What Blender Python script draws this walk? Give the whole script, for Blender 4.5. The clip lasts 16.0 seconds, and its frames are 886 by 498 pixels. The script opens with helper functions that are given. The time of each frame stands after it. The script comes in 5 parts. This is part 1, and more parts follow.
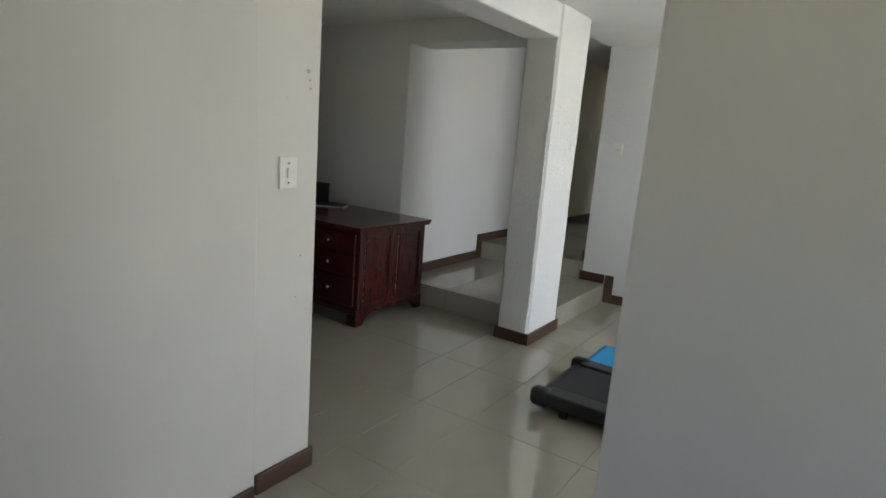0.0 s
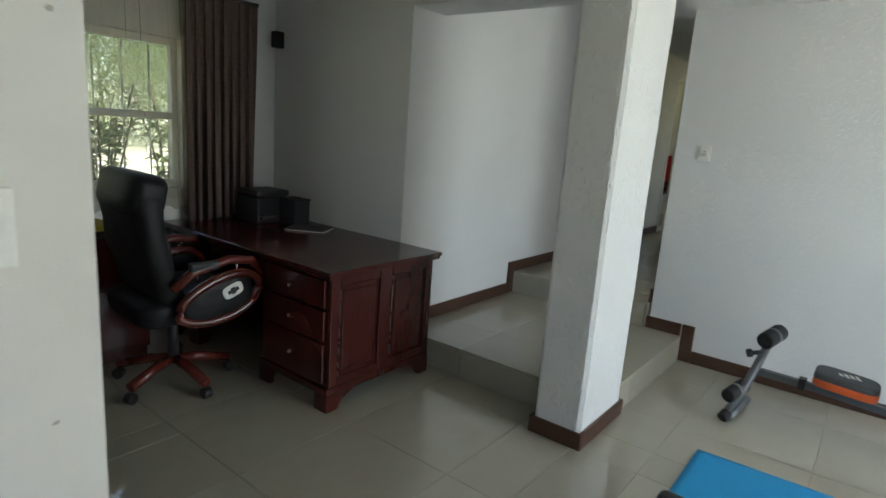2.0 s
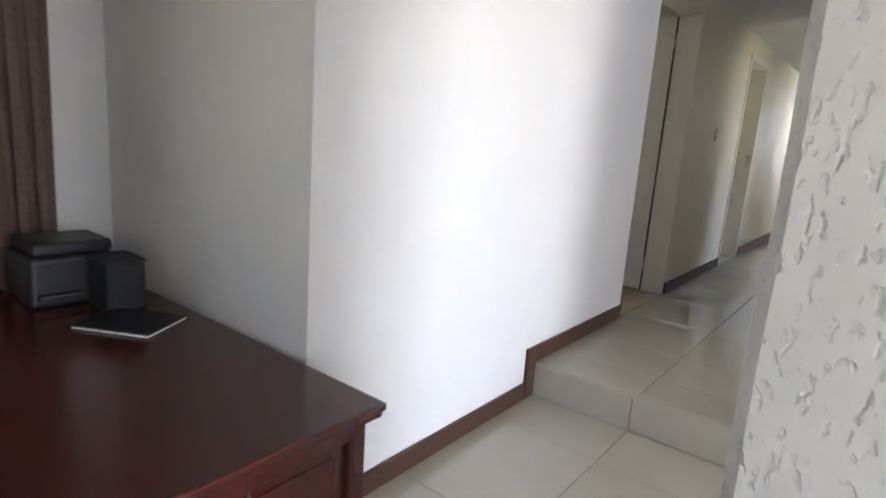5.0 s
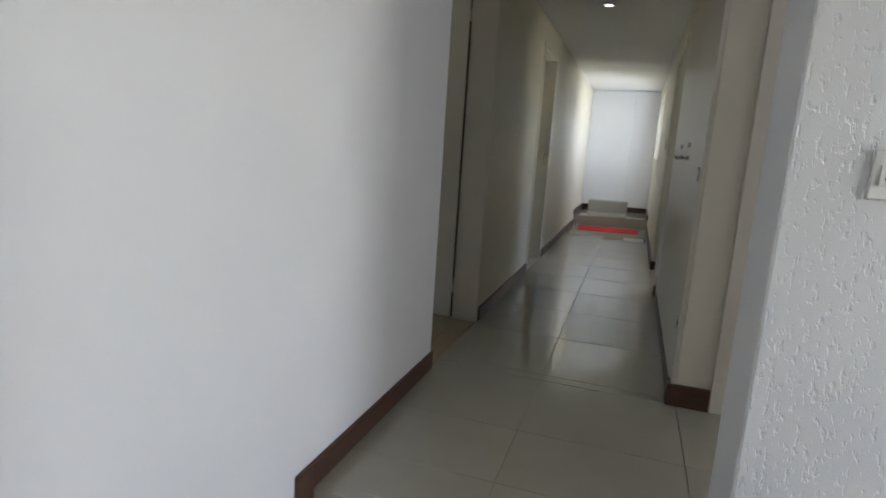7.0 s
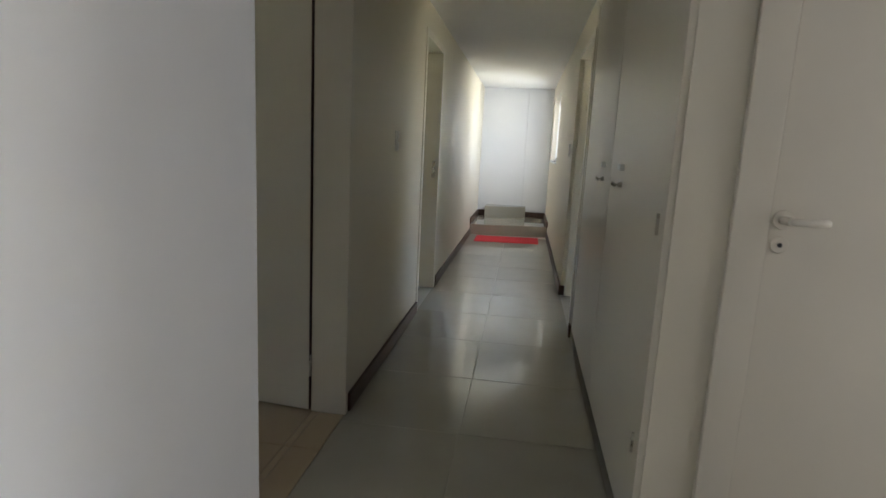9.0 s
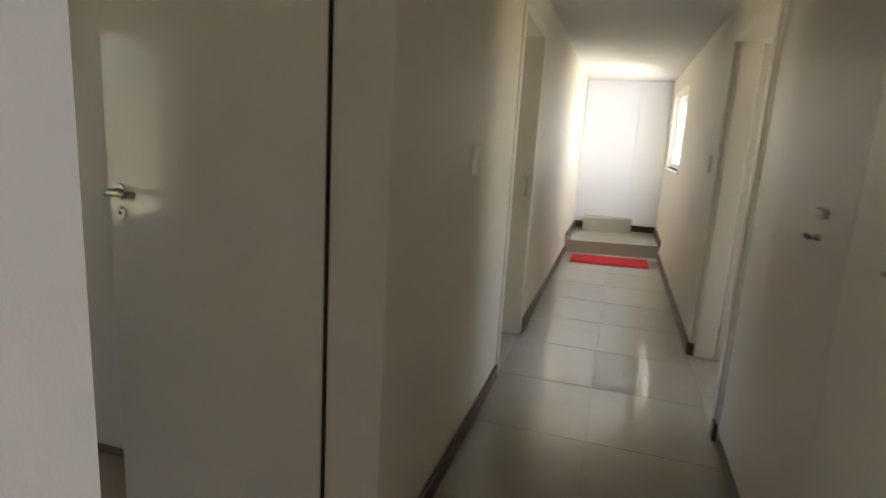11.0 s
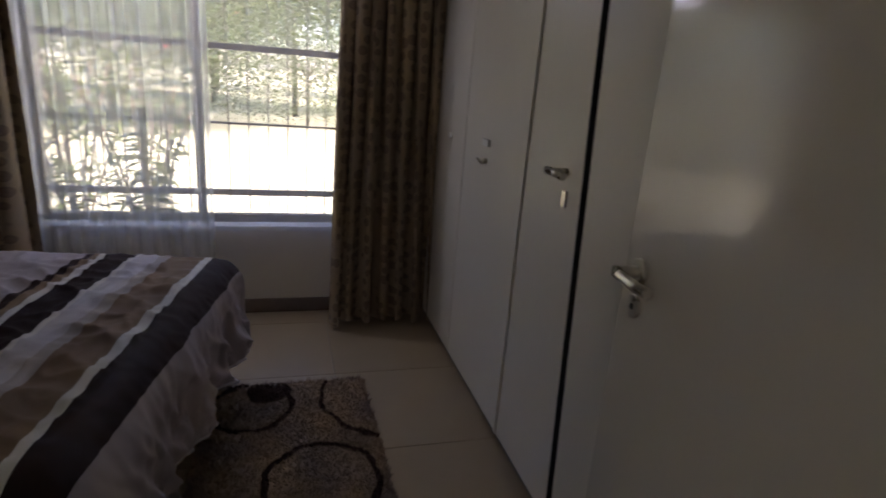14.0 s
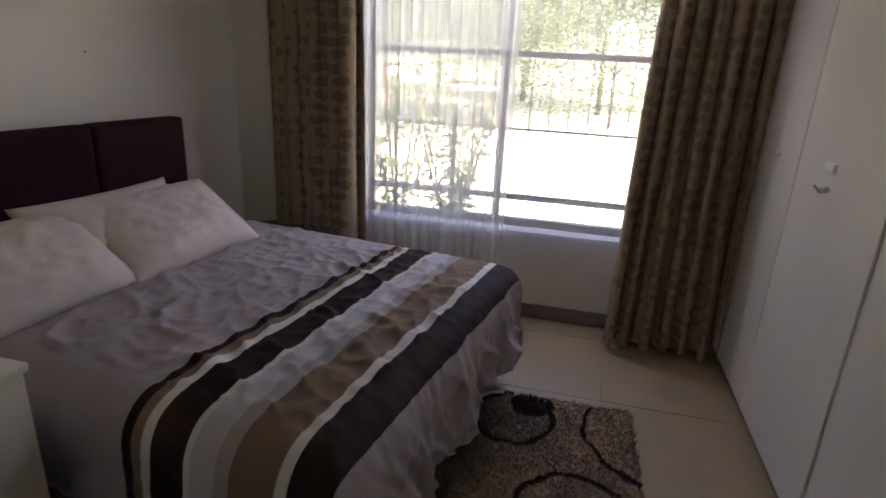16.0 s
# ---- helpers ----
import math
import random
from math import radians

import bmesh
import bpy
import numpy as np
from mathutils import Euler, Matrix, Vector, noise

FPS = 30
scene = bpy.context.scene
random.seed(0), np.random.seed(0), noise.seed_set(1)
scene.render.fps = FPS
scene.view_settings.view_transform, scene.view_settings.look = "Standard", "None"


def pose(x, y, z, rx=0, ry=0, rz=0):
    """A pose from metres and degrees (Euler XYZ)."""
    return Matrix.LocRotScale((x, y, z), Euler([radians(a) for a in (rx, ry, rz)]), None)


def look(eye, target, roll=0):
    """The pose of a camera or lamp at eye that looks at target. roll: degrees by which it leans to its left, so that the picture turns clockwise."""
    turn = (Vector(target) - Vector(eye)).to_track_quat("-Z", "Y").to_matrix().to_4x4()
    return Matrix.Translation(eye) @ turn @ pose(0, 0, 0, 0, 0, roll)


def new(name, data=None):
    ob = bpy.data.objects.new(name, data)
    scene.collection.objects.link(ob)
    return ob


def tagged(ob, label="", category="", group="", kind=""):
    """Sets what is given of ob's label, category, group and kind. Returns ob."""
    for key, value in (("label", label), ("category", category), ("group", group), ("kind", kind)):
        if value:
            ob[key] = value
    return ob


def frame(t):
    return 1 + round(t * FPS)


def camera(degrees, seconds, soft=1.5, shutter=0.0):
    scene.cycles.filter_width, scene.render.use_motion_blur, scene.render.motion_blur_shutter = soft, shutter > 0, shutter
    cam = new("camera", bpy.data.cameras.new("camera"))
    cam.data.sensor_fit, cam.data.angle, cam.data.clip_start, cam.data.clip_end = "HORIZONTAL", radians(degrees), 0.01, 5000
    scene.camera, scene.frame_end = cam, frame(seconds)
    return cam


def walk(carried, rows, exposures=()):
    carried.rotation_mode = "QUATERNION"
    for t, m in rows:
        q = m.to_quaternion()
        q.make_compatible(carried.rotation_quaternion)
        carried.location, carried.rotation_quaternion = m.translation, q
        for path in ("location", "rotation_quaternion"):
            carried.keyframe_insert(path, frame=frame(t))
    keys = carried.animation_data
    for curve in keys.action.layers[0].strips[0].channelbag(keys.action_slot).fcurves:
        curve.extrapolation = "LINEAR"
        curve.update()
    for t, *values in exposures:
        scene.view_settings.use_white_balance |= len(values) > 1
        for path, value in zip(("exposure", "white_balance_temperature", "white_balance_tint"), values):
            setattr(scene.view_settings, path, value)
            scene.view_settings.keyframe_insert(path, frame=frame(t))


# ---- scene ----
cam = camera(76.0, 16.0, shutter=0.4)
PATH = [
    (0, (0.269, 0.254, 1.415), (-0.827, 1.879, 1.019), 4.5),
    (0.5, (0.089, 0.573, 1.411), (-1.022, 2.187, 1.012), 4.2),
    (1, (-0.062, 0.865, 1.409), (-1.201, 2.461, 1.012), 4.1),
    (1.5, (-0.225, 1.165, 1.409), (-1.386, 2.744, 1.008), 4.2),
    (2, (-0.403, 1.417, 1.41), (-1.598, 2.97, 1.007), 4.2),
    (2.5, (-0.584, 1.671, 1.415), (-1.816, 3.193, 1.006), 4.3),
    (3, (-0.775, 1.924, 1.407), (-2.048, 3.41, 0.997), 4.4),
    (3.2, (-0.868, 2.029, 1.408), (-2.149, 3.511, 1.0), 4.4),
    (5.3, (-1.547, 3.15, 1.388), (-2.71, 4.731, 1.001), 4.0),
    (5.5, (-1.606, 3.259, 1.386), (-2.726, 4.871, 1.001), 3.9),
    (6, (-1.74, 3.499, 1.391), (-2.686, 5.221, 1.013), 4.2),
    (6.5, (-1.805, 3.714, 1.39), (-2.571, 5.526, 1.026), 3.9),
    (7, (-1.865, 3.965, 1.396), (-2.476, 5.837, 1.041), 3.7),
    (7.5, (-1.915, 4.208, 1.411), (-2.352, 6.129, 1.065), 3.5),
    (8, (-1.933, 4.477, 1.462), (-2.243, 6.423, 1.121), 3.2),
    (8.2, (-1.943, 4.571, 1.488), (-2.22, 6.522, 1.148), 3.2),
    (10.3, (-2.09, 5.715, 1.571), (-2.35, 7.661, 1.192), 2.7),
    (10.5, (-2.113, 5.819, 1.599), (-2.45, 7.753, 1.217), 2.9),
    (11, (-2.17, 5.981, 1.641), (-2.731, 7.86, 1.249), 3.4),
    (11.5, (-2.257, 6.21, 1.657), (-3.109, 7.974, 1.25), 3.8),
    (12, (-2.336, 6.367, 1.653), (-3.458, 7.964, 1.217), 4.6),
    (12.5, (-2.451, 6.542, 1.681), (-3.837, 7.898, 1.19), 4.6),
    (13, (-2.55, 6.637, 1.7), (-4.144, 7.725, 1.174), 4.4),
    (13.5, (-2.656, 6.68, 1.704), (-4.395, 7.502, 1.156), 4.6),
    (14, (-2.774, 6.72, 1.72), (-4.613, 7.26, 1.149), 4.5),
    (14.5, (-2.846, 6.734, 1.733), (-4.738, 6.995, 1.14), 4.1),
    (15, (-2.894, 6.755, 1.759), (-4.795, 6.749, 1.136), 3.7),
    (15.5, (-2.91, 6.739, 1.763), (-4.791, 6.499, 1.129), 3.1),
    (16, (-2.909, 6.726, 1.767), (-4.754, 6.297, 1.126), 2.8),
]
EXPOSURES = [(0, 2.25, 6400, 12), (1, 2.25, 6200, 4), (2, 2.4, 6150, 6), (3, 2.85, 6150, 12), (5.5, 3.9, 6170, 20),
             (6, 3.65, 6120, 18), (7, 2.85, 6170, 17), (8, 2.71, 6220, 16), (10.5, 3.65, 6900, 18), (11, 3.52, 7000, 20),
             (11.5, 3.43, 7150, 22), (12, 3.55, 7300, 24), (13, 4.35, 7200, 26), (13.5, 3.58, 6800, 28), (14, 2.53, 6500, 32),
             (14.5, 2.0, 6400, 34), (15, 2.0, 6400, 34), (15.5, 2.45, 6500, 34), (16, 3.4, 6550, 34)]
walk(cam, [(t, look(eye, target, roll)) for t, eye, target, roll in PATH], EXPOSURES)

# ---- world, sun, lamps ----
world = bpy.data.worlds.new("sky_world")
scene.world = world
world.use_nodes = True
wnt = world.node_tree
sky = wnt.nodes.new("ShaderNodeTexSky")
sky.sky_type, sky.sun_disc = "NISHITA", False
sky.sun_elevation, sky.sun_rotation = radians(58), radians(60)
wnt.links.new(sky.outputs[0], wnt.nodes["Background"].inputs[0])
wnt.nodes["Background"].inputs[1].default_value = 0.15

sun = new("sun", bpy.data.lights.new("sun", "SUN"))
sun.data.energy, sun.data.angle, sun.data.color = 5.0, radians(0.5), (1.0, 0.95, 0.88)
sun.matrix_world = look((8, 6, 15), (0, 1.5, 0))


def area_lamp(name, eye, target, w, h, watts, color=(0.93, 0.97, 1.0)):
    lamp = new(name, bpy.data.lights.new(name, "AREA"))
    lamp.data.shape, lamp.data.size, lamp.data.size_y = "RECTANGLE", w, h
    lamp.data.energy, lamp.data.color = watts, color
    lamp.matrix_world = look(eye, target)
    return lamp


area_lamp("gym_window_light", (2.72, 4.15, 1.35), (0.0, 4.1, 1.0), 1.9, 1.6, 7)
area_lamp("bedroom_window_light", (-6.0, 6.33, 2.235), (-5.82, 6.25, 0.9), 1.5, 0.07, 0.8, (0.80, 0.90, 1.0))
area_lamp("corridor_window_light", (-1.47, 12.9, 1.85), (-2.7, 13.4, 1.2), 1.5, 0.75, 2.2, (0.78, 0.90, 1.0))
# Added fill for the entrance walls, behind the camera; no window is known there.
area_lamp("hall_fill_light", (1.2, -1.16, 1.5), (0.2, 1.0, 1.3), 1.2, 1.2, 0.9, (1.0, 0.95, 0.86))
# Added fill that evens out the hall wall; the passage has no window.
area_lamp("passage_fill_light", (0.85, 5.97, 1.6), (-2.0, 6.0, 1.3), 0.7, 1.0, 1.45)


# ---- materials ----
def pbr(name, c1, c2=None, scale=8.0, rough=0.5, bump=0.0, bump_scale=120.0, metal=0.0, coat=0.0, stretch=None, rough_var=0.08, spec=0.5):
    m = bpy.data.materials.new(name)
    m.use_nodes = True
    nt = m.node_tree
    b = nt.nodes["Principled BSDF"]
    tc = nt.nodes.new("ShaderNodeTexCoord")
    mp = nt.nodes.new("ShaderNodeMapping")
    mp.inputs["Scale"].default_value = stretch or (1, 1, 1)
    nt.links.new(tc.outputs["Object"], mp.inputs[0])
    n = nt.nodes.new("ShaderNodeTexNoise")
    n.inputs["Scale"].default_value, n.inputs["Detail"].default_value = scale, 6
    nt.links.new(mp.outputs[0], n.inputs["Vector"])
    ramp = nt.nodes.new("ShaderNodeValToRGB")
    c2 = c2 or tuple(v * 0.88 for v in c1)
    ramp.color_ramp.elements[0].position, ramp.color_ramp.elements[1].position = 0.3, 0.7
    ramp.color_ramp.elements[0].color, ramp.color_ramp.elements[1].color = (*c2, 1), (*c1, 1)
    nt.links.new(n.outputs["Fac"], ramp.inputs[0])
    nt.links.new(ramp.outputs[0], b.inputs["Base Color"])
    mr = nt.nodes.new("ShaderNodeMapRange")
    mr.inputs["To Min"].default_value, mr.inputs["To Max"].default_value = max(0.02, rough - rough_var), min(1, rough + rough_var)
    nt.links.new(n.outputs["Fac"], mr.inputs["Value"])
    nt.links.new(mr.outputs[0], b.inputs["Roughness"])
    b.inputs["Metallic"].default_value, b.inputs["Coat Weight"].default_value = metal, coat
    b.inputs["Coat Roughness"].default_value = 0.12
    b.inputs["Specular IOR Level"].default_value = spec
    if bump:
        n2 = nt.nodes.new("ShaderNodeTexNoise")
        n2.inputs["Scale"].default_value, n2.inputs["Detail"].default_value = bump_scale, 5
        nt.links.new(mp.outputs[0], n2.inputs["Vector"])
        bp = nt.nodes.new("ShaderNodeBump")
        bp.inputs["Strength"].default_value, bp.inputs["Distance"].default_value = bump, 0.004
        nt.links.new(n2.outputs["Fac"], bp.inputs["Height"])
        nt.links.new(bp.outputs[0], b.inputs["Normal"])
    return m


def plaster(name, c1, c2, ridge, rough=0.75):
    """Painted plaster: broad blotches, fine grain, and trowel ridges where ridge is over 0."""
    m = pbr(name, c1, c2, 2.2, rough, 0.12, 260)
    nt = m.node_tree
    b = nt.nodes["Principled BSDF"]
    old = next(x for x in nt.nodes if x.type == "BUMP")
    mp = next(x for x in nt.nodes if x.type == "MAPPING")
    n3 = nt.nodes.new("ShaderNodeTexNoise")
    n3.inputs["Scale"].default_value, n3.inputs["Detail"].default_value, n3.inputs["Distortion"].default_value = 92, 2.5, 0.3
    mp3 = nt.nodes.new("ShaderNodeMapping")
    mp3.inputs["Scale"].default_value = (1, 1, 0.42)
    nt.links.new(mp.outputs[0], mp3.inputs[0])
    nt.links.new(mp3.outputs[0], n3.inputs["Vector"])
    rp = nt.nodes.new("ShaderNodeValToRGB")
    rp.color_ramp.elements[0].position, rp.color_ramp.elements[1].position = 0.57, 0.69
    rp.color_ramp.elements[0].color, rp.color_ramp.elements[1].color = (1, 1, 1, 1), (0, 0, 0, 1)
    nt.links.new(n3.outputs["Fac"], rp.inputs[0])
    bp = nt.nodes.new("ShaderNodeBump")
    bp.inputs["Strength"].default_value, bp.inputs["Distance"].default_value = ridge, 0.006
    nt.links.new(rp.outputs[0], bp.inputs["Height"])
    nt.links.new(old.outputs[0], bp.inputs["Normal"])
    nt.links.new(bp.outputs[0], b.inputs["Normal"])
    return m


def random_tint(m, amount=0.06):
    """Lets alike pieces differ a little in tone."""
    nt = m.node_tree
    b = nt.nodes["Principled BSDF"]
    src = b.inputs["Base Color"].links[0].from_socket
    info = nt.nodes.new("ShaderNodeObjectInfo")
    mr = nt.nodes.new("ShaderNodeMapRange")
    mr.inputs["To Min"].default_value, mr.inputs["To Max"].default_value = 1 - amount, 1 + amount
    nt.links.new(info.outputs["Random"], mr.inputs["Value"])
    hsv = nt.nodes.new("ShaderNodeHueSaturation")
    nt.links.new(mr.outputs[0], hsv.inputs["Value"])
    nt.links.new(src, hsv.inputs["Color"])
    nt.links.new(hsv.outputs[0], b.inputs["Base Color"])
    return m


def sheer(name, color, see=0.6):
    m = bpy.data.materials.new(name)
    m.use_nodes = True
    nt = m.node_tree
    nt.nodes.remove(nt.nodes["Principled BSDF"])
    out = nt.nodes["Material Output"]
    tr, tl, df = (nt.nodes.new("ShaderNodeBsdf" + k) for k in ("Transparent", "Translucent", "Diffuse"))
    tl.inputs[0].default_value = df.inputs[0].default_value = (*color, 1)
    a, c = nt.nodes.new("ShaderNodeMixShader"), nt.nodes.new("ShaderNodeMixShader")
    a.inputs[0].default_value = 0.35
    nt.links.new(tl.outputs[0], a.inputs[1])
    nt.links.new(df.outputs[0], a.inputs[2])
    tc = nt.nodes.new("ShaderNodeTexCoord")
    w = nt.nodes.new("ShaderNodeTexNoise")
    w.inputs["Scale"].default_value = 25
    nt.links.new(tc.outputs["Object"], w.inputs["Vector"])
    mr = nt.nodes.new("ShaderNodeMapRange")
    mr.inputs["To Min"].default_value, mr.inputs["To Max"].default_value = see + 0.03, see - 0.03
    nt.links.new(w.outputs["Fac"], mr.inputs["Value"])
    nt.links.new(mr.outputs[0], c.inputs[0])
    nt.links.new(a.outputs[0], c.inputs[1])
    nt.links.new(tr.outputs[0], c.inputs[2])
    nt.links.new(c.outputs[0], out.inputs[0])
    return m


def thin_leaf(m, color):
    """Lets light pass through a leaf from behind."""
    nt = m.node_tree
    tl, mx = nt.nodes.new("ShaderNodeBsdfTranslucent"), nt.nodes.new("ShaderNodeMixShader")
    tl.inputs[0].default_value = (*color, 1)
    mx.inputs[0].default_value = 0.5
    nt.links.new(nt.nodes["Principled BSDF"].outputs[0], mx.inputs[1])
    nt.links.new(tl.outputs[0], mx.inputs[2])
    nt.links.new(mx.outputs[0], nt.nodes["Material Output"].inputs[0])
    return m


def clear_glass(name):
    m = bpy.data.materials.new(name)
    m.use_nodes = True
    b = m.node_tree.nodes["Principled BSDF"]
    b.inputs["Transmission Weight"].default_value, b.inputs["Roughness"].default_value, b.inputs["IOR"].default_value = 1, 0.0, 1.1
    return m


WALL = plaster("white_plaster", (0.80, 0.80, 0.80), (0.77, 0.77, 0.77), 0.03)
ENTRY = plaster("warm_white_plaster", (0.75, 0.725, 0.68), (0.70, 0.675, 0.63), 0.04)
ROUGH_WALL = plaster("trowelled_white_plaster", (0.81, 0.81, 0.81), (0.78, 0.78, 0.78), 0.34)
CREAM = plaster("cream_wall_paint", (0.72, 0.67, 0.555), (0.695, 0.645, 0.53), 0.02, 0.5)
COLUMN = plaster("heavily_trowelled_plaster", (0.80, 0.80, 0.79), (0.77, 0.77, 0.76), 0.72)
BEDWALL = plaster("pale_cream_paint", (0.85, 0.80, 0.69), (0.82, 0.77, 0.66), 0.03, 0.6)
# Invented dark tone for unseen walls, so that less light bounces into the study.
TAUPE = plaster("taupe_bounce_cutting_paint", (0.36, 0.31, 0.26), (0.33, 0.285, 0.24), 0.03)
CEIL = plaster("ceiling_paint", (0.80, 0.80, 0.78), (0.77, 0.77, 0.75), 0.0)
TILE = random_tint(pbr("polished_beige_tile", (0.385, 0.36, 0.295), (0.365, 0.34, 0.275), 5, 0.03, 0.0, rough_var=0.01, spec=1.0), 0.025)
BED_TILE = random_tint(pbr("matt_beige_tile", (0.40, 0.31, 0.20), (0.38, 0.29, 0.185), 6, 0.38, spec=0.4), 0.025)
GROUT = pbr("grout", (0.37, 0.345, 0.285), None, 40, 0.9)
SKIRT = pbr("brown_skirting_wood", (0.092, 0.042, 0.025), (0.06, 0.027, 0.016), 9, 0.42, 0.15, 60, stretch=(1, 1, 6))
DESK = pbr("red_mahogany", (0.066, 0.0125, 0.009), (0.05, 0.0095, 0.007), 5, 0.24, 0.01, 60, coat=0.15, stretch=(1, 5, 0.8), rough_var=0.02)
PAINT = pbr("white_gloss_paint", (0.74, 0.69, 0.59), (0.71, 0.66, 0.56), 3, 0.36, 0.025, 20, spec=0.3)
DOOR_PAINT = pbr("cream_gloss_door_paint", (0.74, 0.69, 0.59), (0.71, 0.66, 0.56), 2.5, 0.11, 0.03, 9, rough_var=0.02, spec=0.75)
BLACK_PL = pbr("black_plastic", (0.018, 0.018, 0.02), None, 30, 0.4, 0.1, 300)
BLACK_MATT = pbr("black_rubber", (0.022, 0.022, 0.025), (0.015, 0.015, 0.017), 40, 0.75, 0.2, 400)
LEATHER = pbr("black_leather", (0.015, 0.016, 0.017), (0.01, 0.01, 0.011), 12, 0.46, 0.35, 180, spec=0.3)
STEEL = pbr("grey_steel", (0.16, 0.17, 0.18), None, 20, 0.4, metal=0.6)
CHROME = pbr("chrome", (0.75, 0.75, 0.74), None, 20, 0.16, metal=1.0)
NICKEL = pbr("satin_nickel", (0.62, 0.58, 0.50), None, 20, 0.28, metal=1.0)
ORANGE = pbr("orange_vinyl", (0.75, 0.12, 0.02), None, 20, 0.45)
BLUE = pbr("blue_foam_mat", (0.02, 0.30, 0.62), (0.018, 0.27, 0.57), 30, 0.75, 0.3, 500)
NAVY = pbr("navy_foam", (0.015, 0.03, 0.16), None, 30, 0.6, 0.2, 300)
GREYPAD = pbr("grey_vinyl", (0.07, 0.075, 0.08), None, 20, 0.5, 0.2, 200)
WHITE_PL = pbr("white_plastic", (0.86, 0.85, 0.80), None, 30, 0.5)
LIT_LENS = pbr("lit_lamp_lens", (0.85, 0.85, 0.82), None, 30, 0.4)
LIT_LENS.node_tree.nodes["Principled BSDF"].inputs["Emission Color"].default_value = (1.0, 0.96, 0.88, 1)
LIT_LENS.node_tree.nodes["Principled BSDF"].inputs["Emission Strength"].default_value = 0.3
RED = pbr("red_mat_cloth", (0.48, 0.008, 0.016), (0.38, 0.006, 0.012), 40, 0.9, 0.5, 300)
YELLOW = pbr("yellow_card", (0.45, 0.36, 0.02), None, 20, 0.6)
PAPER = pbr("white_paper", (0.7, 0.7, 0.68), None, 20, 0.7)
ALU = pbr("brown_window_metal", (0.16, 0.135, 0.115), None, 20, 0.4, metal=0.3)
WHITE_FRAME = pbr("white_window_paint", (0.78, 0.78, 0.76), None, 20, 0.4)
SHEER = sheer("white_sheer_voile", (0.92, 0.88, 0.85), 0.77)
SHEER2 = sheer("gathered_sheer_voile", (0.94, 0.92, 0.87), 0.62)
STUDY_SHEER = sheer("olive_sheer_voile", (0.52, 0.46, 0.31), 0.58)
GLASS = clear_glass("window_glass")
GRASS = pbr("sunlit_lawn", (0.43, 0.42, 0.28), (0.38, 0.37, 0.22), 3, 0.9, 0.5, 40)
BARK = pbr("bark", (0.10, 0.075, 0.05), (0.06, 0.045, 0.03), 14, 0.9, 0.6, 40)
LEAF = pbr("leaf_green", (0.12, 0.16, 0.06), (0.09, 0.125, 0.04), 4, 0.55)
LEAF2 = pbr("leaf_light_green", (0.13, 0.17, 0.07), (0.09, 0.13, 0.05), 4, 0.55)
for leaf_mat, glow in ((LEAF, (0.13, 0.16, 0.06)), (LEAF2, (0.16, 0.19, 0.08))):
    thin_leaf(leaf_mat, glow)
FLOWER = pbr("red_flower", (0.5, 0.03, 0.02), None, 4, 0.6)
ROOF = pbr("roof_tile", (0.25, 0.12, 0.08), None, 6, 0.8)


# ---- builders ----
def add_box(bm, x0, x1, y0, y1, z0, z1, m=None):
    vs = [bm.verts.new(Vector(p) if m is None else m @ Vector(p)) for p in
          ((x0, y0, z0), (x1, y0, z0), (x1, y1, z0), (x0, y1, z0), (x0, y0, z1), (x1, y0, z1), (x1, y1, z1), (x0, y1, z1))]
    for f in ((0, 3, 2, 1), (4, 5, 6, 7), (0, 1, 5, 4), (1, 2, 6, 5), (2, 3, 7, 6), (3, 0, 4, 7)):
        bm.faces.new([vs[i] for i in f])
    return vs


def box_bm(*b, bevel=0.0, seg=2, m=None):
    bm = bmesh.new()
    for one in (b if isinstance(b[0], (tuple, list)) else [b]):
        add_box(bm, *one, m=m)
    if bevel:
        bmesh.ops.bevel(bm, geom=list(bm.edges), offset=bevel, segments=seg, affect="EDGES", profile=0.6, clamp_overlap=True)
    return bm


def cyl_bm(p0, p1, r0, r1=None, seg=16, bm=None, bevel=0.0):
    own = bm is None
    bm = bm or bmesh.new()
    p0, p1 = Vector(p0), Vector(p1)
    d = p1 - p0
    m = Matrix.Translation((p0 + p1) / 2) @ d.to_track_quat("Z", "Y").to_matrix().to_4x4()
    geo = bmesh.ops.create_cone(bm, cap_ends=True, segments=seg, radius1=r0, radius2=r0 if r1 is None else r1, depth=d.length, matrix=m)
    if bevel and own:
        es = [e for e in bm.edges if len(e.link_faces) == 2 and any(len(f.verts) > 4 for f in e.link_faces)]
        bmesh.ops.bevel(bm, geom=es, offset=bevel, segments=3, affect="EDGES", profile=0.5)
    for f in bm.faces:
        f.smooth = len(f.verts) == 4
    return bm


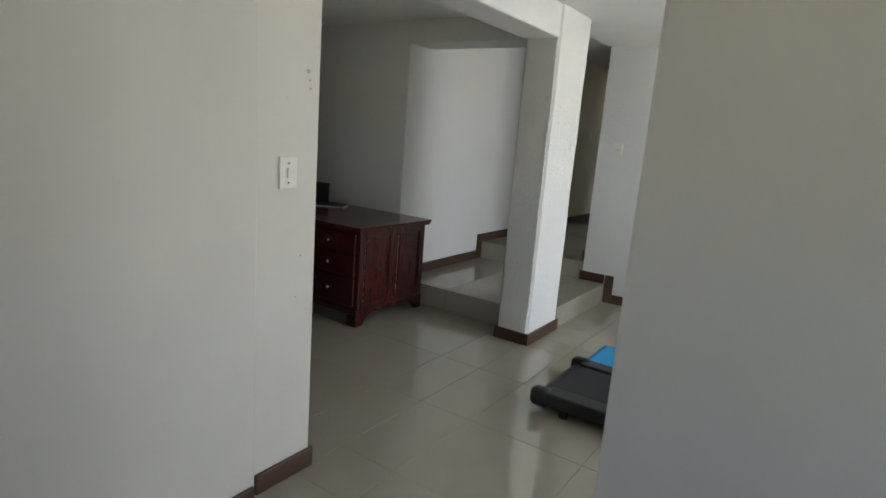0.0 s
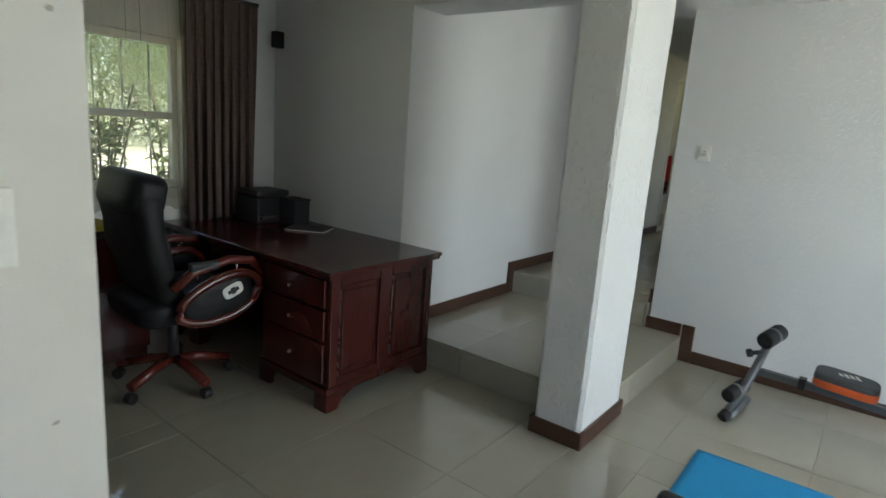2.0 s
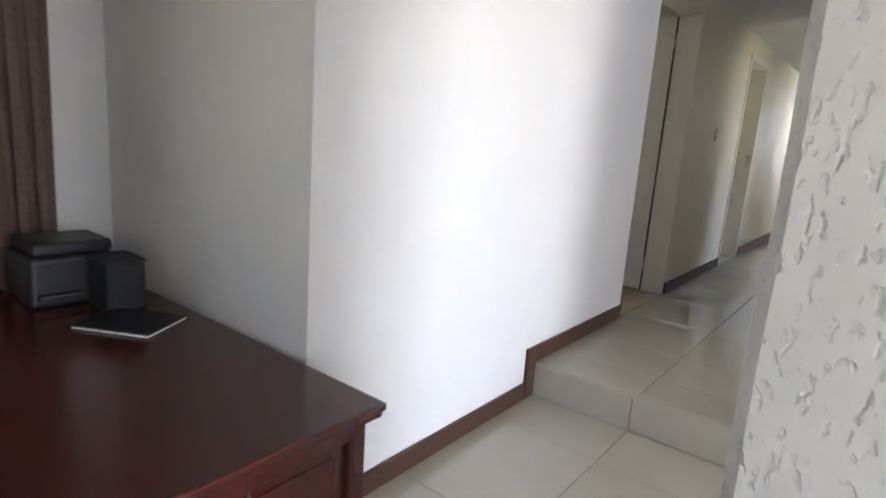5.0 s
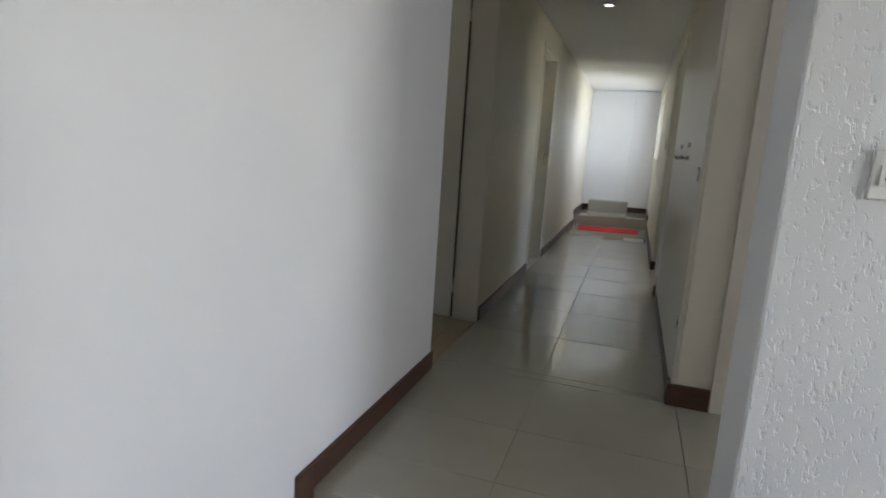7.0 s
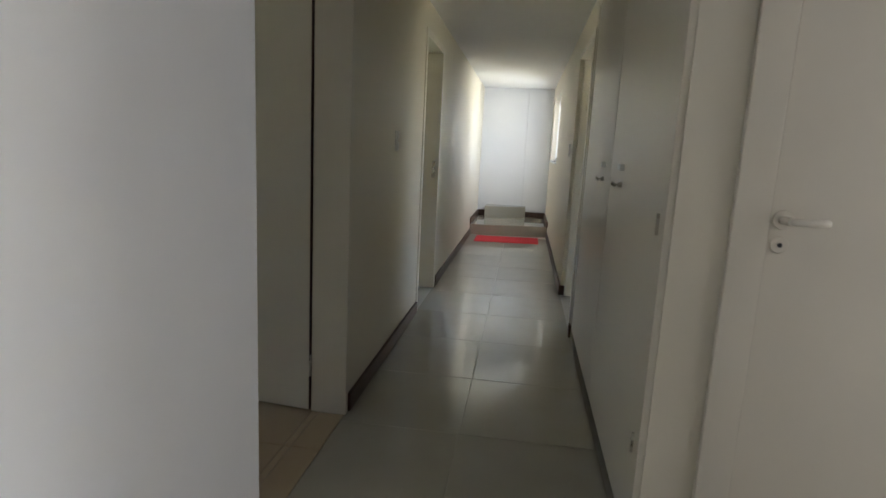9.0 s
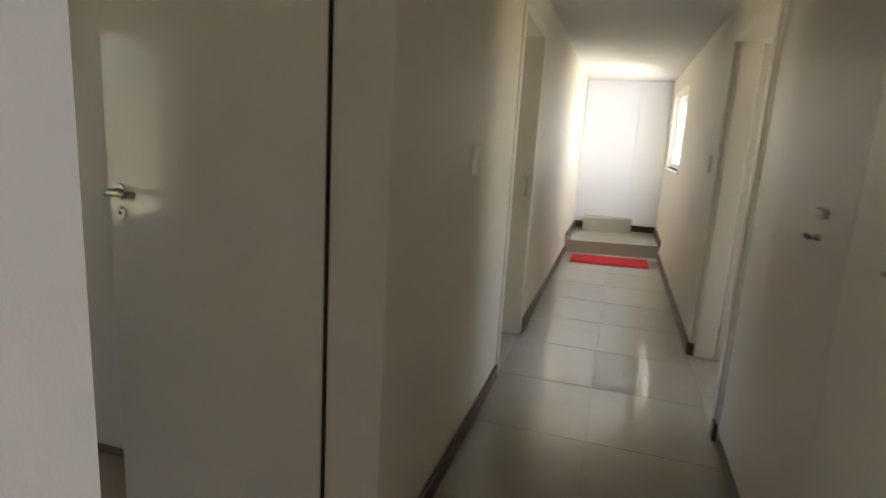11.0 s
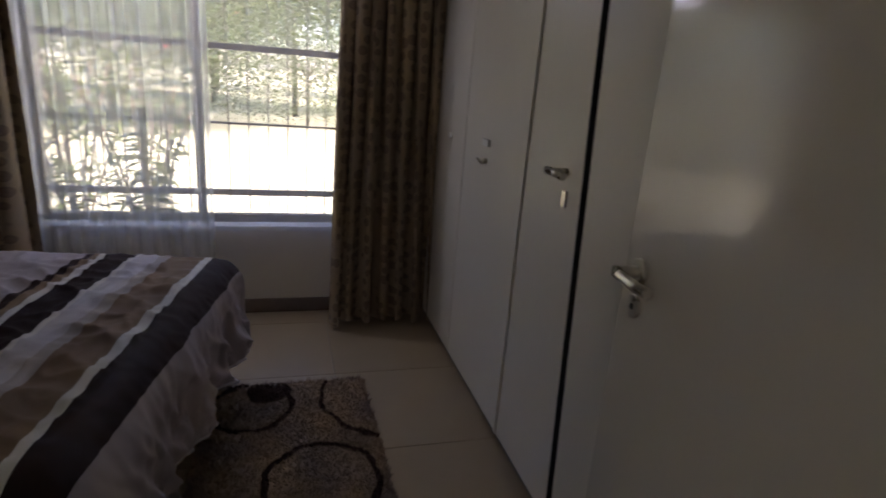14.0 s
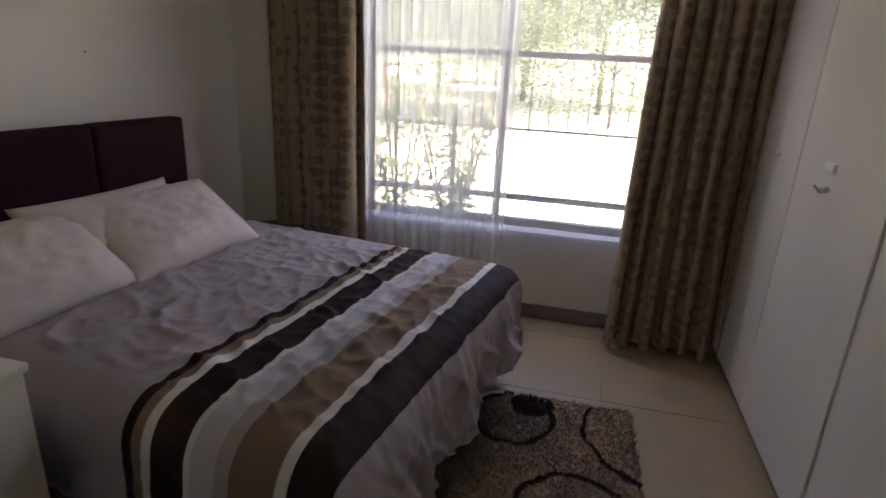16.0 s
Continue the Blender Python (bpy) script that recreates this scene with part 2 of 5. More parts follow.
def tube_bm(points, r, seg=10, bm=None, square=False):
    """A tube swept along a polyline."""
    bm = bm or bmesh.new()
    pts = [Vector(p) for p in points]
    rings = []
    up = Vector((0, 0, 1))
    seg = 4 if square else seg
    for i, p in enumerate(pts):
        t = (pts[min(i + 1, len(pts) - 1)] - pts[max(i - 1, 0)]).normalized()
        a = t.cross(up)
        a = a.normalized() if a.length > 0.05 else t.cross(Vector((0, 1, 0))).normalized()
        b = a.cross(t)
        off = math.pi / 4 if square else 0
        rings.append([bm.verts.new(p + r * (math.cos(off + 2 * math.pi * k / seg) * a + math.sin(off + 2 * math.pi * k / seg) * b)) for k in range(seg)])
    for r0, r1 in zip(rings, rings[1:]):
        for k in range(seg):
            f = bm.faces.new((r0[k], r0[(k + 1) % seg], r1[(k + 1) % seg], r1[k]))
            f.smooth = not square
    bm.faces.new(rings[0])
    bm.faces.new(list(reversed(rings[-1])))
    return bm


def mesh_of(name, bm, material):
    bmesh.ops.recalc_face_normals(bm, faces=list(bm.faces))
    me = bpy.data.meshes.new(name)
    bm.to_mesh(me)
    bm.free()
    me.materials.append(material)
    return me


def part(name, bm, material, parent=None, label=""):
    ob = new(name, mesh_of(name, bm, material))
    if parent is not None:
        ob.parent = parent
    return tagged(ob, label=label)


def thing(name, label, category, m=None, group=""):
    ob = new(name)
    ob.empty_display_size = 0.1
    if m is not None:
        ob.matrix_world = m
    return tagged(ob, label, category, group)


def setting(name, bm, material, label="", category=""):
    return tagged(part(name, bm, material), label, category, kind="structure")


def smooth(ob):
    for f in ob.data.polygons:
        f.use_smooth = True
    return ob


# ---- large structure ----
Z1, Z2, Z3 = 0.17, 0.34, 0.49
XL, XR = -2.70, -1.61

setting("wall_study_north", box_bm(-4.35, XL, 3.97, 4.12, 0, 2.7), WALL, "shaded white plaster wall behind the desk", "wall")
setting("wall_hall_left", box_bm(XL - 0.15, XL, 4.12, 6.432, 0, 2.7), WALL, "smooth white plaster wall beside the steps", "wall")
setting("wall_corridor_left", box_bm((XL - 0.15, XL, 6.432, 7.28, 2.36, 2.7), (XL - 0.15, XL, 7.28, 8.92, 0, 2.7), (XL - 0.15, XL, 8.92, 9.72, 2.32, 2.7),
        (XL - 0.15, XL, 9.72, 14.35, 0, 2.7)), CREAM, "cream painted corridor wall with two door openings", "wall")
setting("wall_corridor_end", box_bm(XL, XR, 14.2, 14.35, 0, 2.7), WALL, "bright cream wall closing the corridor", "wall")
setting("wall_corridor_right", box_bm((XR, XR + 0.15, 8.72, 9.79, 2.30, 2.7), (XR, XR + 0.15, 9.79, 12.15, 0, 2.7), (XR, XR + 0.15, 12.15, 13.7, 0, 1.42),
        (XR, XR + 0.15, 12.15, 13.7, 2.28, 2.7), (XR, XR + 0.15, 13.7, 14.35, 0, 2.7), (XR, XR + 0.15, 6.53, 8.72, 2.44, 2.7)), CREAM, "cream corridor wall with a doorway and a window", "wall")
setting("wall_gym_north", box_bm(-1.563, 2.75, 5.355, 5.62, 0, 2.7, bevel=0.008), ROUGH_WALL, "rough trowelled white plaster wall", "wall")
setting("wall_passage_north", box_bm((XR + 0.02, -1.45, 6.53, 6.68, 0, 2.7), (-1.45, -0.50, 6.53, 6.68, 2.38, 2.7), (-0.50, 1.0, 6.53, 6.68, 0, 2.7)), CREAM, "cream wall round the side passage door", "wall")
setting("wall_passage_east", box_bm(1.0, 1.15, 5.62, 6.68, 0, 2.7), CREAM, "cream wall closing the side passage", "wall")
setting("wall_study_west", box_bm((-4.15, -4.0, 1.77, 2.03, 0, 2.7), (-4.15, -4.0, 2.03, 3.28, 0, 0.89), (-4.15, -4.0, 2.03, 3.28, 1.855, 2.7), (-4.15, -4.0, 3.28, 3.97, 0, 2.7)),
        WALL, "white wall round the study window", "wall")
setting("wall_study_south", box_bm(-4.2, -1.55, 1.62, 1.77, 0, 2.7), TAUPE, "unseen wall closing the study, dark to cut bounce light", "wall")
bm = box_bm(-1.6, -1.36, 1.50, 1.77, 0, 2.7)
add_box(bm, -1.6, -1.31, -1.2, 1.46, 0, 2.7)
vs = [bm.verts.new(p) for p in ((-1.6, 1.46, 0), (-1.31, 1.46, 0), (-1.36, 1.50, 0), (-1.6, 1.50, 0), (-1.6, 1.46, 2.7), (-1.31, 1.46, 2.7), (-1.36, 1.50, 2.7), (-1.6, 1.50, 2.7))]
for f in ((0, 3, 2, 1), (4, 5, 6, 7), (0, 1, 5, 4), (1, 2, 6, 5), (2, 3, 7, 6), (3, 0, 4, 7)):
    bm.faces.new([vs[i] for i in f])
setting("wall_entry_left", bm, ENTRY, "off-white plaster wall at the entrance", "wall")
setting("wall_entry_right", box_bm(-0.095, 2.75, 1.55, 1.70, 0, 2.7, bevel=0.012), ENTRY, "off-white plaster wall end beside the entrance", "wall")
# The opening is made up to go with the added hall fill.
setting("wall_entry_back", box_bm((-1.6, 0.6, -1.35, -1.2, 0, 2.7), (0.6, 1.8, -1.35, -1.2, 0, 0.9), (0.6, 1.8, -1.35, -1.2, 2.1, 2.7), (1.8, 2.75, -1.35, -1.2, 0, 2.7)), TAUPE, "unseen wall behind the entrance, dark to cut bounce light", "wall")
setting("wall_entry_east", box_bm(2.6, 2.75, -1.2, 1.55, 0, 2.7), TAUPE, "unseen wall of the entrance hall, dark to cut bounce light", "wall")
setting("wall_gym_east", box_bm((2.75, 2.9, 1.55, 3.15, 0, 2.7), (2.75, 2.9, 3.15, 5.15, 0, 0.45), (2.75, 2.9, 3.15, 5.15, 2.2, 2.7), (2.75, 2.9, 5.15, 5.62, 0, 2.7)), WALL, "white wall with a wide window", "wall")
setting("beam_gym", box_bm(-1.59, -1.335, 1.77, 3.765, 2.07, 2.275, bevel=0.012), ROUGH_WALL, "white plastered ceiling beam", "beam")
setting("lintel_steps", box_bm((XL, -1.335, 3.97, 4.26, 2.10, 2.275)), WALL, "white lintel over the steps", "lintel")
# rough column between study and gym
bm = bmesh.new()
x0, x1, y0, y1 = -1.575, -1.33, 3.765, 4.26
ch, rows = 0.018, 24
ring = [(x0 + ch, y0), (x1 - ch, y0), (x1, y0 + ch), (x1, y1 - ch), (x1 - ch, y1), (x0 + ch, y1), (x0, y1 - ch), (x0, y0 + ch)]
lev = []
for i in range(rows + 1):
    z = 2.275 * i / rows
    lev.append([bm.verts.new((x + 0.004 * noise.noise((x * 5, y * 5, z * 4)), y + 0.004 * noise.noise((y * 7, x * 5, z * 4 + 9)), z)) for x, y in ring])
for a, b in zip(lev, lev[1:]):
    for k in range(8):
        bm.faces.new((a[k], a[(k + 1) % 8], b[(k + 1) % 8], b[k]))
bm.faces.new(lev[-1])
setting("column", bm, COLUMN, "rough white plastered square column", "column")

# bedroom
setting("wall_bedroom_west", box_bm((-6.15, -6.0, 4.70, 5.52, 0, 2.8), (-6.15, -6.0, 5.52, 7.15, 0, 0.85), (-6.15, -6.0, 5.52, 7.15, 2.25, 2.8), (-6.15, -6.0, 7.15, 8.15, 0, 2.8)),
        BEDWALL, "cream bedroom wall round the window", "wall")
setting("wall_bedroom_south", box_bm(-6.15, XL - 0.15, 4.55, 4.70, 0, 2.8), BEDWALL, "cream bedroom wall behind the headboard", "wall")
setting("wall_bedroom_north", box_bm(-6.15, XL - 0.15, 8.15, 8.30, 0, 2.8), CREAM, "cream wall behind the wardrobe", "wall")
setting("wall_back_room", box_bm((-5.0, XL - 0.15, 11.0, 11.15, 0, 2.8), (-5.15, -5.0, 8.30, 9.1, 0, 2.8), (-5.15, -5.0, 9.1, 10.6, 0, 1.1), (-5.15, -5.0, 9.1, 10.6, 2.3, 2.8), (-5.15, -5.0, 10.6, 11.15, 0, 2.8)), CREAM, "dim cream wall of the room beyond", "wall")

# ceilings
setting("ceiling_gym", box_bm((-4.35, -1.335, 1.62, 3.97, 2.275, 2.4), (-1.335, 2.9, -1.35, 3.97, 2.275, 2.4), (-1.6, -1.335, -1.35, 1.62, 2.275, 2.4), (-1.575, 2.9, 3.97, 5.355, 2.275, 2.4)), CEIL, "low white painted ceiling", "ceiling")
setting("ceiling_corridor", box_bm((XL, -1.575, 4.26, 5.355, 2.5, 2.6), (XL, 1.0, 5.355, 6.53, 2.5, 2.6), (XL, XR, 6.53, 14.2, 2.5, 2.6)), CEIL, "white corridor ceiling", "ceiling")
setting("ceiling_bedroom", box_bm(-6.0, XL - 0.15, 4.70, 8.15, 2.7, 2.78), CEIL, "white bedroom ceiling", "ceiling")
setting("ceiling_back_room", box_bm(-5.0, XL - 0.15, 8.30, 11.0, 2.7, 2.78), CEIL, "white ceiling of the room beyond", "ceiling")
setting("wall_side_room", box_bm((XR + 0.6, 1.0, 6.68, 8.60, 0, 2.7), (XR + 0.15, 1.15, 10.6, 10.75, 0, 2.7), (1.0, 1.15, 8.60, 9.0, 0, 2.7), (1.0, 1.15, 9.0, 10.3, 0, 1.1), (1.0, 1.15, 9.0, 10.3, 2.3, 2.7), (1.0, 1.15, 10.3, 10.6, 0, 2.7)), WALL, "white wall of the side room", "wall")
setting("ceiling_side_room", box_bm(XR + 0.15, 1.0, 8.60, 10.6, 2.5, 2.6), CEIL, "white ceiling of the side room", "ceiling")
# Unseen closing slab; its east edge is set by the sun wanted in the gym.
setting("roof", box_bm((-6.4, 3.0, -1.6, 15.0, 2.82, 2.95)), ROOF, "unseen roof slab, eaves sized to shape the sunlight", "roof")


# ---- floors, steps ----
def floor_slab(name, rects, z, label):
    return setting(name, box_bm(*[(a, b, c, d, z - 0.16, z - 0.004) for a, b, c, d in rects]), GROUT, label, "floor")


floor_room = floor_slab("floor", [(-4.35, 2.9, -1.35, 5.52)], 0.0, "polished beige tiled floor of study and gym")
floor_platform = setting("floor_platform", box_bm((XL, -1.345, 4.005, 5.355, 0.0, Z1 - 0.012)), GROUT, "beige tiled landing one step up", "floor")
floor_corridor = setting("floor_corridor", box_bm((XL, -1.575, 5.365, 5.62, 0.0, Z2 - 0.004), (XL, 1.0, 5.62, 6.53, 0.0, Z2 - 0.004), (XL, XR + 0.6, 6.53, 14.2, 0.0, Z2 - 0.004),
                         (XL - 0.15, XL, 6.40, 7.25, 0.0, Z2 - 0.004), (XL - 0.15, XL, 8.92, 9.72, 0.0, Z2 - 0.004)), GROUT, "polished beige tiled corridor floor", "floor")
floor_bedroom = setting("floor_bedroom", box_bm((-6.0, XL - 0.15, 4.70, 8.15, 0.0, Z2 - 0.004)), GROUT, "matt beige tiled bedroom floor", "floor")
setting("floor_side_room", box_bm((XR + 0.6, 1.0, 8.60, 10.6, 0.0, Z2)), BED_TILE, "beige floor of the side room", "floor")
setting("floor_back_room", box_bm((-5.0, XL - 0.15, 8.30, 11.0, 0.0, Z2)), BED_TILE, "beige floor of the room beyond", "floor")

# ---- doors, windows, frames ----
def door_frame(name, boxes, label):
    return setting(name, box_bm(*boxes, bevel=0.004), PAINT, label, "door frame")


door_frame("door_frame_1", [(XL - 0.155, XL - 0.09, 6.433, 6.445, Z2, 2.36), (XL - 0.155, XL + 0.006, 7.255, 7.285, Z2, 2.36), (XL - 0.155, XL + 0.006, 6.445, 7.255, 2.33, 2.365)],
           "cream painted door frame of the bedroom")
door_frame("door_frame_2", [(XL - 0.155, XL + 0.008, 8.90, 8.95, Z2, 2.32), (XL - 0.155, XL + 0.008, 9.67, 9.75, Z2, 2.32), (XL - 0.155, XL + 0.008, 8.95, 9.67, 2.27, 2.325)],
           "cream painted frame of an open door")
door_frame("door_frame_3", [(XR - 0.008, XR + 0.15, 8.70, 8.76, Z2, 2.30), (XR + 0.03, XR + 0.15, 9.765, 9.80, Z2, 2.30), (XR - 0.002, XR + 0.15, 8.76, 9.765, 2.27, 2.31)],
           "cream painted frame of a doorway off the corridor")
door_frame("door_frame_4", [(-1.45, -1.36, 6.515, 6.66, Z2, 2.38), (-0.56, -0.50, 6.515, 6.66, Z2, 2.38), (-1.36, -0.56, 6.515, 6.66, 2.33, 2.38)],
           "cream painted frame of the side passage door")


def lever_handle(parent, x, y, z, side, ax, reach=0.11, metal=NICKEL):
    """A lever on a rose with a keyhole plate; side: the way that it stands off; ax: the way that the lever points."""
    n, a = Vector(side), Vector(ax)
    p = Vector((x, y, z))
    h = part("door_handle", tube_bm([p + n * 0.045, p + n * 0.05 + a * 0.02, p + n * 0.05 + a * reach * 0.7, p + n * 0.045 + a * reach], 0.0095, 10), metal, parent, "satin metal lever handle")
    part("spindle", cyl_bm(p, p + n * 0.052, 0.011, bevel=0.002), metal, h)
    part("rose", cyl_bm(p, p + n * 0.008, 0.025, seg=24, bevel=0.002), metal, h)
    k = p - Vector((0, 0, 0.065))
    part("keyhole_plate", cyl_bm(k, k + n * 0.006, 0.022, seg=24, bevel=0.002), metal, h)
    part("keyhole", cyl_bm(k + n * 0.006, k + n * 0.0075, 0.006, seg=12), BLACK_PL, h)


# bedroom door, open into the room
dm = pose(XL - 0.155, 7.245, 0, 0, 0, 180 - 6.5)
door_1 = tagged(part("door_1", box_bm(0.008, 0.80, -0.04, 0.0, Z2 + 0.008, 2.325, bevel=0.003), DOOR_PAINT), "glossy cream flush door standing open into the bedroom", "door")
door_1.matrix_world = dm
lever_handle(door_1, 0.745, 0.0, Z2 + 1.08, (0, 1, 0), (-1, 0, 0))
lever_handle(door_1, 0.745, -0.04, Z2 + 1.08, (0, -1, 0), (-1, 0, 0))
for z in (0.56, 2.16):
    part("hinge", cyl_bm((0.0, 0.004, z - 0.05), (0.0, 0.004, z + 0.05), 0.005), NICKEL, door_1, "metal butt hinge")
# Brown strip on the hinge edge paints in the shade of the gap.
part("gap_shade", box_bm(0.0065, 0.008, -0.038, -0.002, Z2 + 0.01, 2.32), SKIRT, door_1, "dark strip standing in for shade in the door gap")
# side passage door, closed
door_2 = tagged(part("door_2", box_bm(-1.355, -0.565, 6.53, 6.57, Z2 + 0.006, 2.325, bevel=0.003), DOOR_PAINT), "cream flush door, closed, at the side passage", "door")
lever_handle(door_2, -1.325, 6.53, Z2 + 1.05, (0, -1, 0), (1, 0, 0), 0.09, PAINT)
# doorway off the corridor, door open
door_3 = tagged(part("door_3", box_bm(XR + 0.16, XR + 0.96, 9.765, 9.805, Z2 + 0.006, 2.265, bevel=0.003), DOOR_PAINT), "cream flush door standing open into the side room", "door")
lever_handle(door_3, XR + 0.90, 9.765, Z2 + 1.05, (0, -1, 0), (-1, 0, 0))

def key_bm(p, out, along):
    """A small key standing in its lock: a stem and a flat double-looped bow."""
    p, n, a = Vector(p), Vector(out), Vector(along)
    bm = tube_bm([p, p + n * 0.014], 0.011, 12)
    tube_bm([p + n * 0.012, p + n * 0.026], 0.004, 8, bm)
    for s in (-1, 1):
        c = p + n * 0.030 + a * (s * 0.011) - Vector((0, 0, 0.003 * s))
        tube_bm([c + a * (0.010 * math.cos(k * 0.5236)) + n * (0.007 * math.sin(k * 0.5236)) + Vector((0, 0, 0.006 * math.sin(k * 0.5236))) for k in range(13)], 0.0035, 6, bm)
    return bm


# cupboard built into the corridor wall
cup = thing("corridor_cupboard", "tall cream painted cupboard built into the corridor wall", "cupboard", pose(0, 0, 0))
part("body", box_bm((XR + 0.03, XR + 0.55, 6.69, 8.70, Z2 + 0.06, 2.44)), PAINT, cup)
part("plinth", box_bm(XR + 0.035, XR + 0.5, 6.69, 8.68, Z2, Z2 + 0.06), SKIRT, cup, "dark recessed plinth")
part("cupboard_frame", box_bm((XR, XR + 0.05, 6.535, 6.60, Z2, 2.44), (XR, XR + 0.05, 8.655, 8.70, Z2, 2.44), (XR, XR + 0.05, 6.60, 8.655, 2.40, 2.44), bevel=0.003), PAINT, cup)
for y0, y1, hy in ((6.605, 7.60, 7.30), (7.605, 8.65, 7.82)):
    leaf = part("cupboard_door", box_bm(XR + 0.004, XR + 0.026, y0, y1, Z2 + 0.05, 2.397, bevel=0.002), PAINT, cup)
    part("catch", box_bm(XR - 0.012, XR + 0.004, hy - 0.035, hy + 0.035, 1.475, 1.50, bevel=0.003), WHITE_PL, leaf, "cream plastic catch")
    part("key", key_bm((XR + 0.004, hy, 1.42), (-1, 0, 0), (0, 1, 0)), NICKEL, leaf, "small metal key in its lock")
for y in (6.60,):
    for z in (0.7, 1.35, 2.2):
        part("hinge", cyl_bm((XR - 0.003, y, z - 0.03), (XR - 0.003, y, z + 0.03), 0.005), NICKEL, cup)


def skirting(name, x0, x1, y0, y1, z, label="dark brown wooden skirting board", h=0.085):
    return setting(name, box_bm(x0, x1, y0, y1, z, z + h, bevel=0.006), SKIRT, label, "skirting")


T = 0.016
skirting("baseboard", XL, XL + T, 4.03, 5.27, Z1)
setting("baseboard", box_bm((XL, XL + T + 0.001, 5.27, 5.355, Z1, Z2 + 0.085), bevel=0.005), SKIRT, "dark brown skirting stepping up with the stair", "skirting")
skirting("baseboard", XL, XL + T, 5.355, 6.432, Z2)
skirting("baseboard", XL, XL + T, 7.29, 8.895, Z2)
skirting("baseboard", XL, XL + T, 9.755, 12.9, Z2)
skirting("baseboard", XL, XL + T, 12.9, 14.2, Z3)
skirting("baseboard", XR - T, XR, 13.0, 14.2, Z3)
skirting("baseboard", XL + T, XR - T, 14.2 - T, 14.2, Z3)
skirting("baseboard", XR - T, XR, 9.80, 13.0, Z2)
skirting("baseboard", XR - T, XR + 0.10, 9.785, 9.80, Z2)
skirting("baseboard", XR - T, XR, 8.64, 8.705, Z2)
skirting("baseboard", XR - T + 0.01, -1.452, 6.515, 6.53, Z2, h=0.10)
skirting("baseboard", XR - T, XR, 6.515, 6.60, Z2, h=0.10)
skirting("baseboard", -1.582, -1.345, 5.355 - T, 5.355, Z1)
setting("baseboard", box_bm((-1.335, -1.255, 5.354 - T, 5.355, 0.0, Z1 + 0.085), bevel=0.005), SKIRT, "dark brown skirting stepping down with the landing", "skirting")
skirting("baseboard", -1.255, 2.75, 5.355 - T, 5.355, 0.0)
skirting("baseboard", -1.597, -1.581, 5.38, 5.62, Z2, h=0.10)
for b in ((-1.591, -1.314, 3.749, 3.765), (-1.33, -1.314, 3.765, 4.275), (-1.591, -1.575, 3.765, 4.004)):
    skirting("baseboard", *b, 0.0, "dark brown skirting round the column")
skirting("baseboard", -1.36, -1.344, 1.50, 1.785, 0.0, "dark brown skirting with a chipped end")
skirting("baseboard", -1.31, -1.294, -1.2, 1.455, 0.0)
skirting("baseboard", -4.0, -2.7, 3.954, 3.97, 0.0)
skirting("baseboard", -6.0, -5.984, 4.70, 7.5, Z2)
skirting("baseboard", -5.98, XL - 0.15, 4.70, 4.716, Z2)
skirting("baseboard", -0.095, 2.6, 1.534, 1.55, 0.0)


def window(name, x, y0, y1, z0, z1, mull, frame_mat, label, depth=0.05):
    w = tagged(new(name), label, "window", kind="structure")
    part("window_frame", box_bm((x - depth, x, y0, y0 + 0.04, z0, z1), (x - depth, x, y1 - 0.04, y1, z0, z1), (x - depth, x, y0 + 0.04, y1 - 0.04, z0, z0 + 0.045), (x - depth, x, y0 + 0.04, y1 - 0.04, z1 - 0.045, z1), bevel=0.003), frame_mat, w)
    ys = [y0 + 0.04] + list(mull) + [y1 - 0.04]
    for m in mull:
        part("mullion", box_bm(x - depth + 0.004, x - 0.004, m - 0.022, m + 0.022, z0 + 0.045, z1 - 0.045, bevel=0.003), frame_mat, w)
    for a, b in zip(ys, ys[1:]):
        p = part("pane", box_bm(x - depth / 2 - 0.002, x - depth / 2 + 0.002, a, b, z0 + 0.045, z1 - 0.045), GLASS, w, "clear glass")
        p.visible_shadow = False
    return w


w1 = window("window_1", -6.04, 5.52, 7.15, 0.87, 2.25, [6.29], ALU, "bedroom window with dark metal frame and burglar bars")
for z in (1.80, 1.035):
    part("transom_bar", box_bm(-6.085, -6.055, 5.56, 7.11, z - 0.016, z + 0.016, bevel=0.003), ALU, w1, "dark horizontal bar")
part("transom_bar", box_bm(-6.13, -6.118, 5.52, 7.15, 1.40, 1.412), ALU, w1)
for i in range(15):
    y = 5.60 + i * 0.104
    part("burglar_bar", cyl_bm((-6.125, y, 0.87), (-6.125, y, 2.25), 0.0035, seg=8), ALU, w1)
part("window_sill", box_bm(-6.04, -5.955, 5.50, 7.17, 0.84, 0.87, bevel=0.006), WHITE_FRAME, w1, "white painted sill")
part("reveal", box_bm((-6.04, -6.001, 5.52, 5.535, 0.87, 2.25), (-6.04, -6.001, 7.135, 7.15, 0.87, 2.25), bevel=0.002), WHITE_FRAME, w1)

w2 = window("window_2", -4.05, 2.03, 3.28, 0.937, 1.855, [], WHITE_FRAME, "study window with white frame and burglar bars")
part("transom_bar", box_bm(-4.10, -4.05, 2.07, 3.24, 1.363, 1.406, bevel=0.003), WHITE_FRAME, w2, "white transom")
for i in range(7):
    y = 2.18 + i * 0.16
    part("burglar_bar", cyl_bm((-4.13, y, 0.937), (-4.13, y, 1.855), 0.005, seg=8), WHITE_FRAME, w2)
part("window_sill", box_bm(-4.06, -3.985, 2.01, 3.30, 0.872, 0.937, bevel=0.008), WHITE_FRAME, w2, "white painted sill")
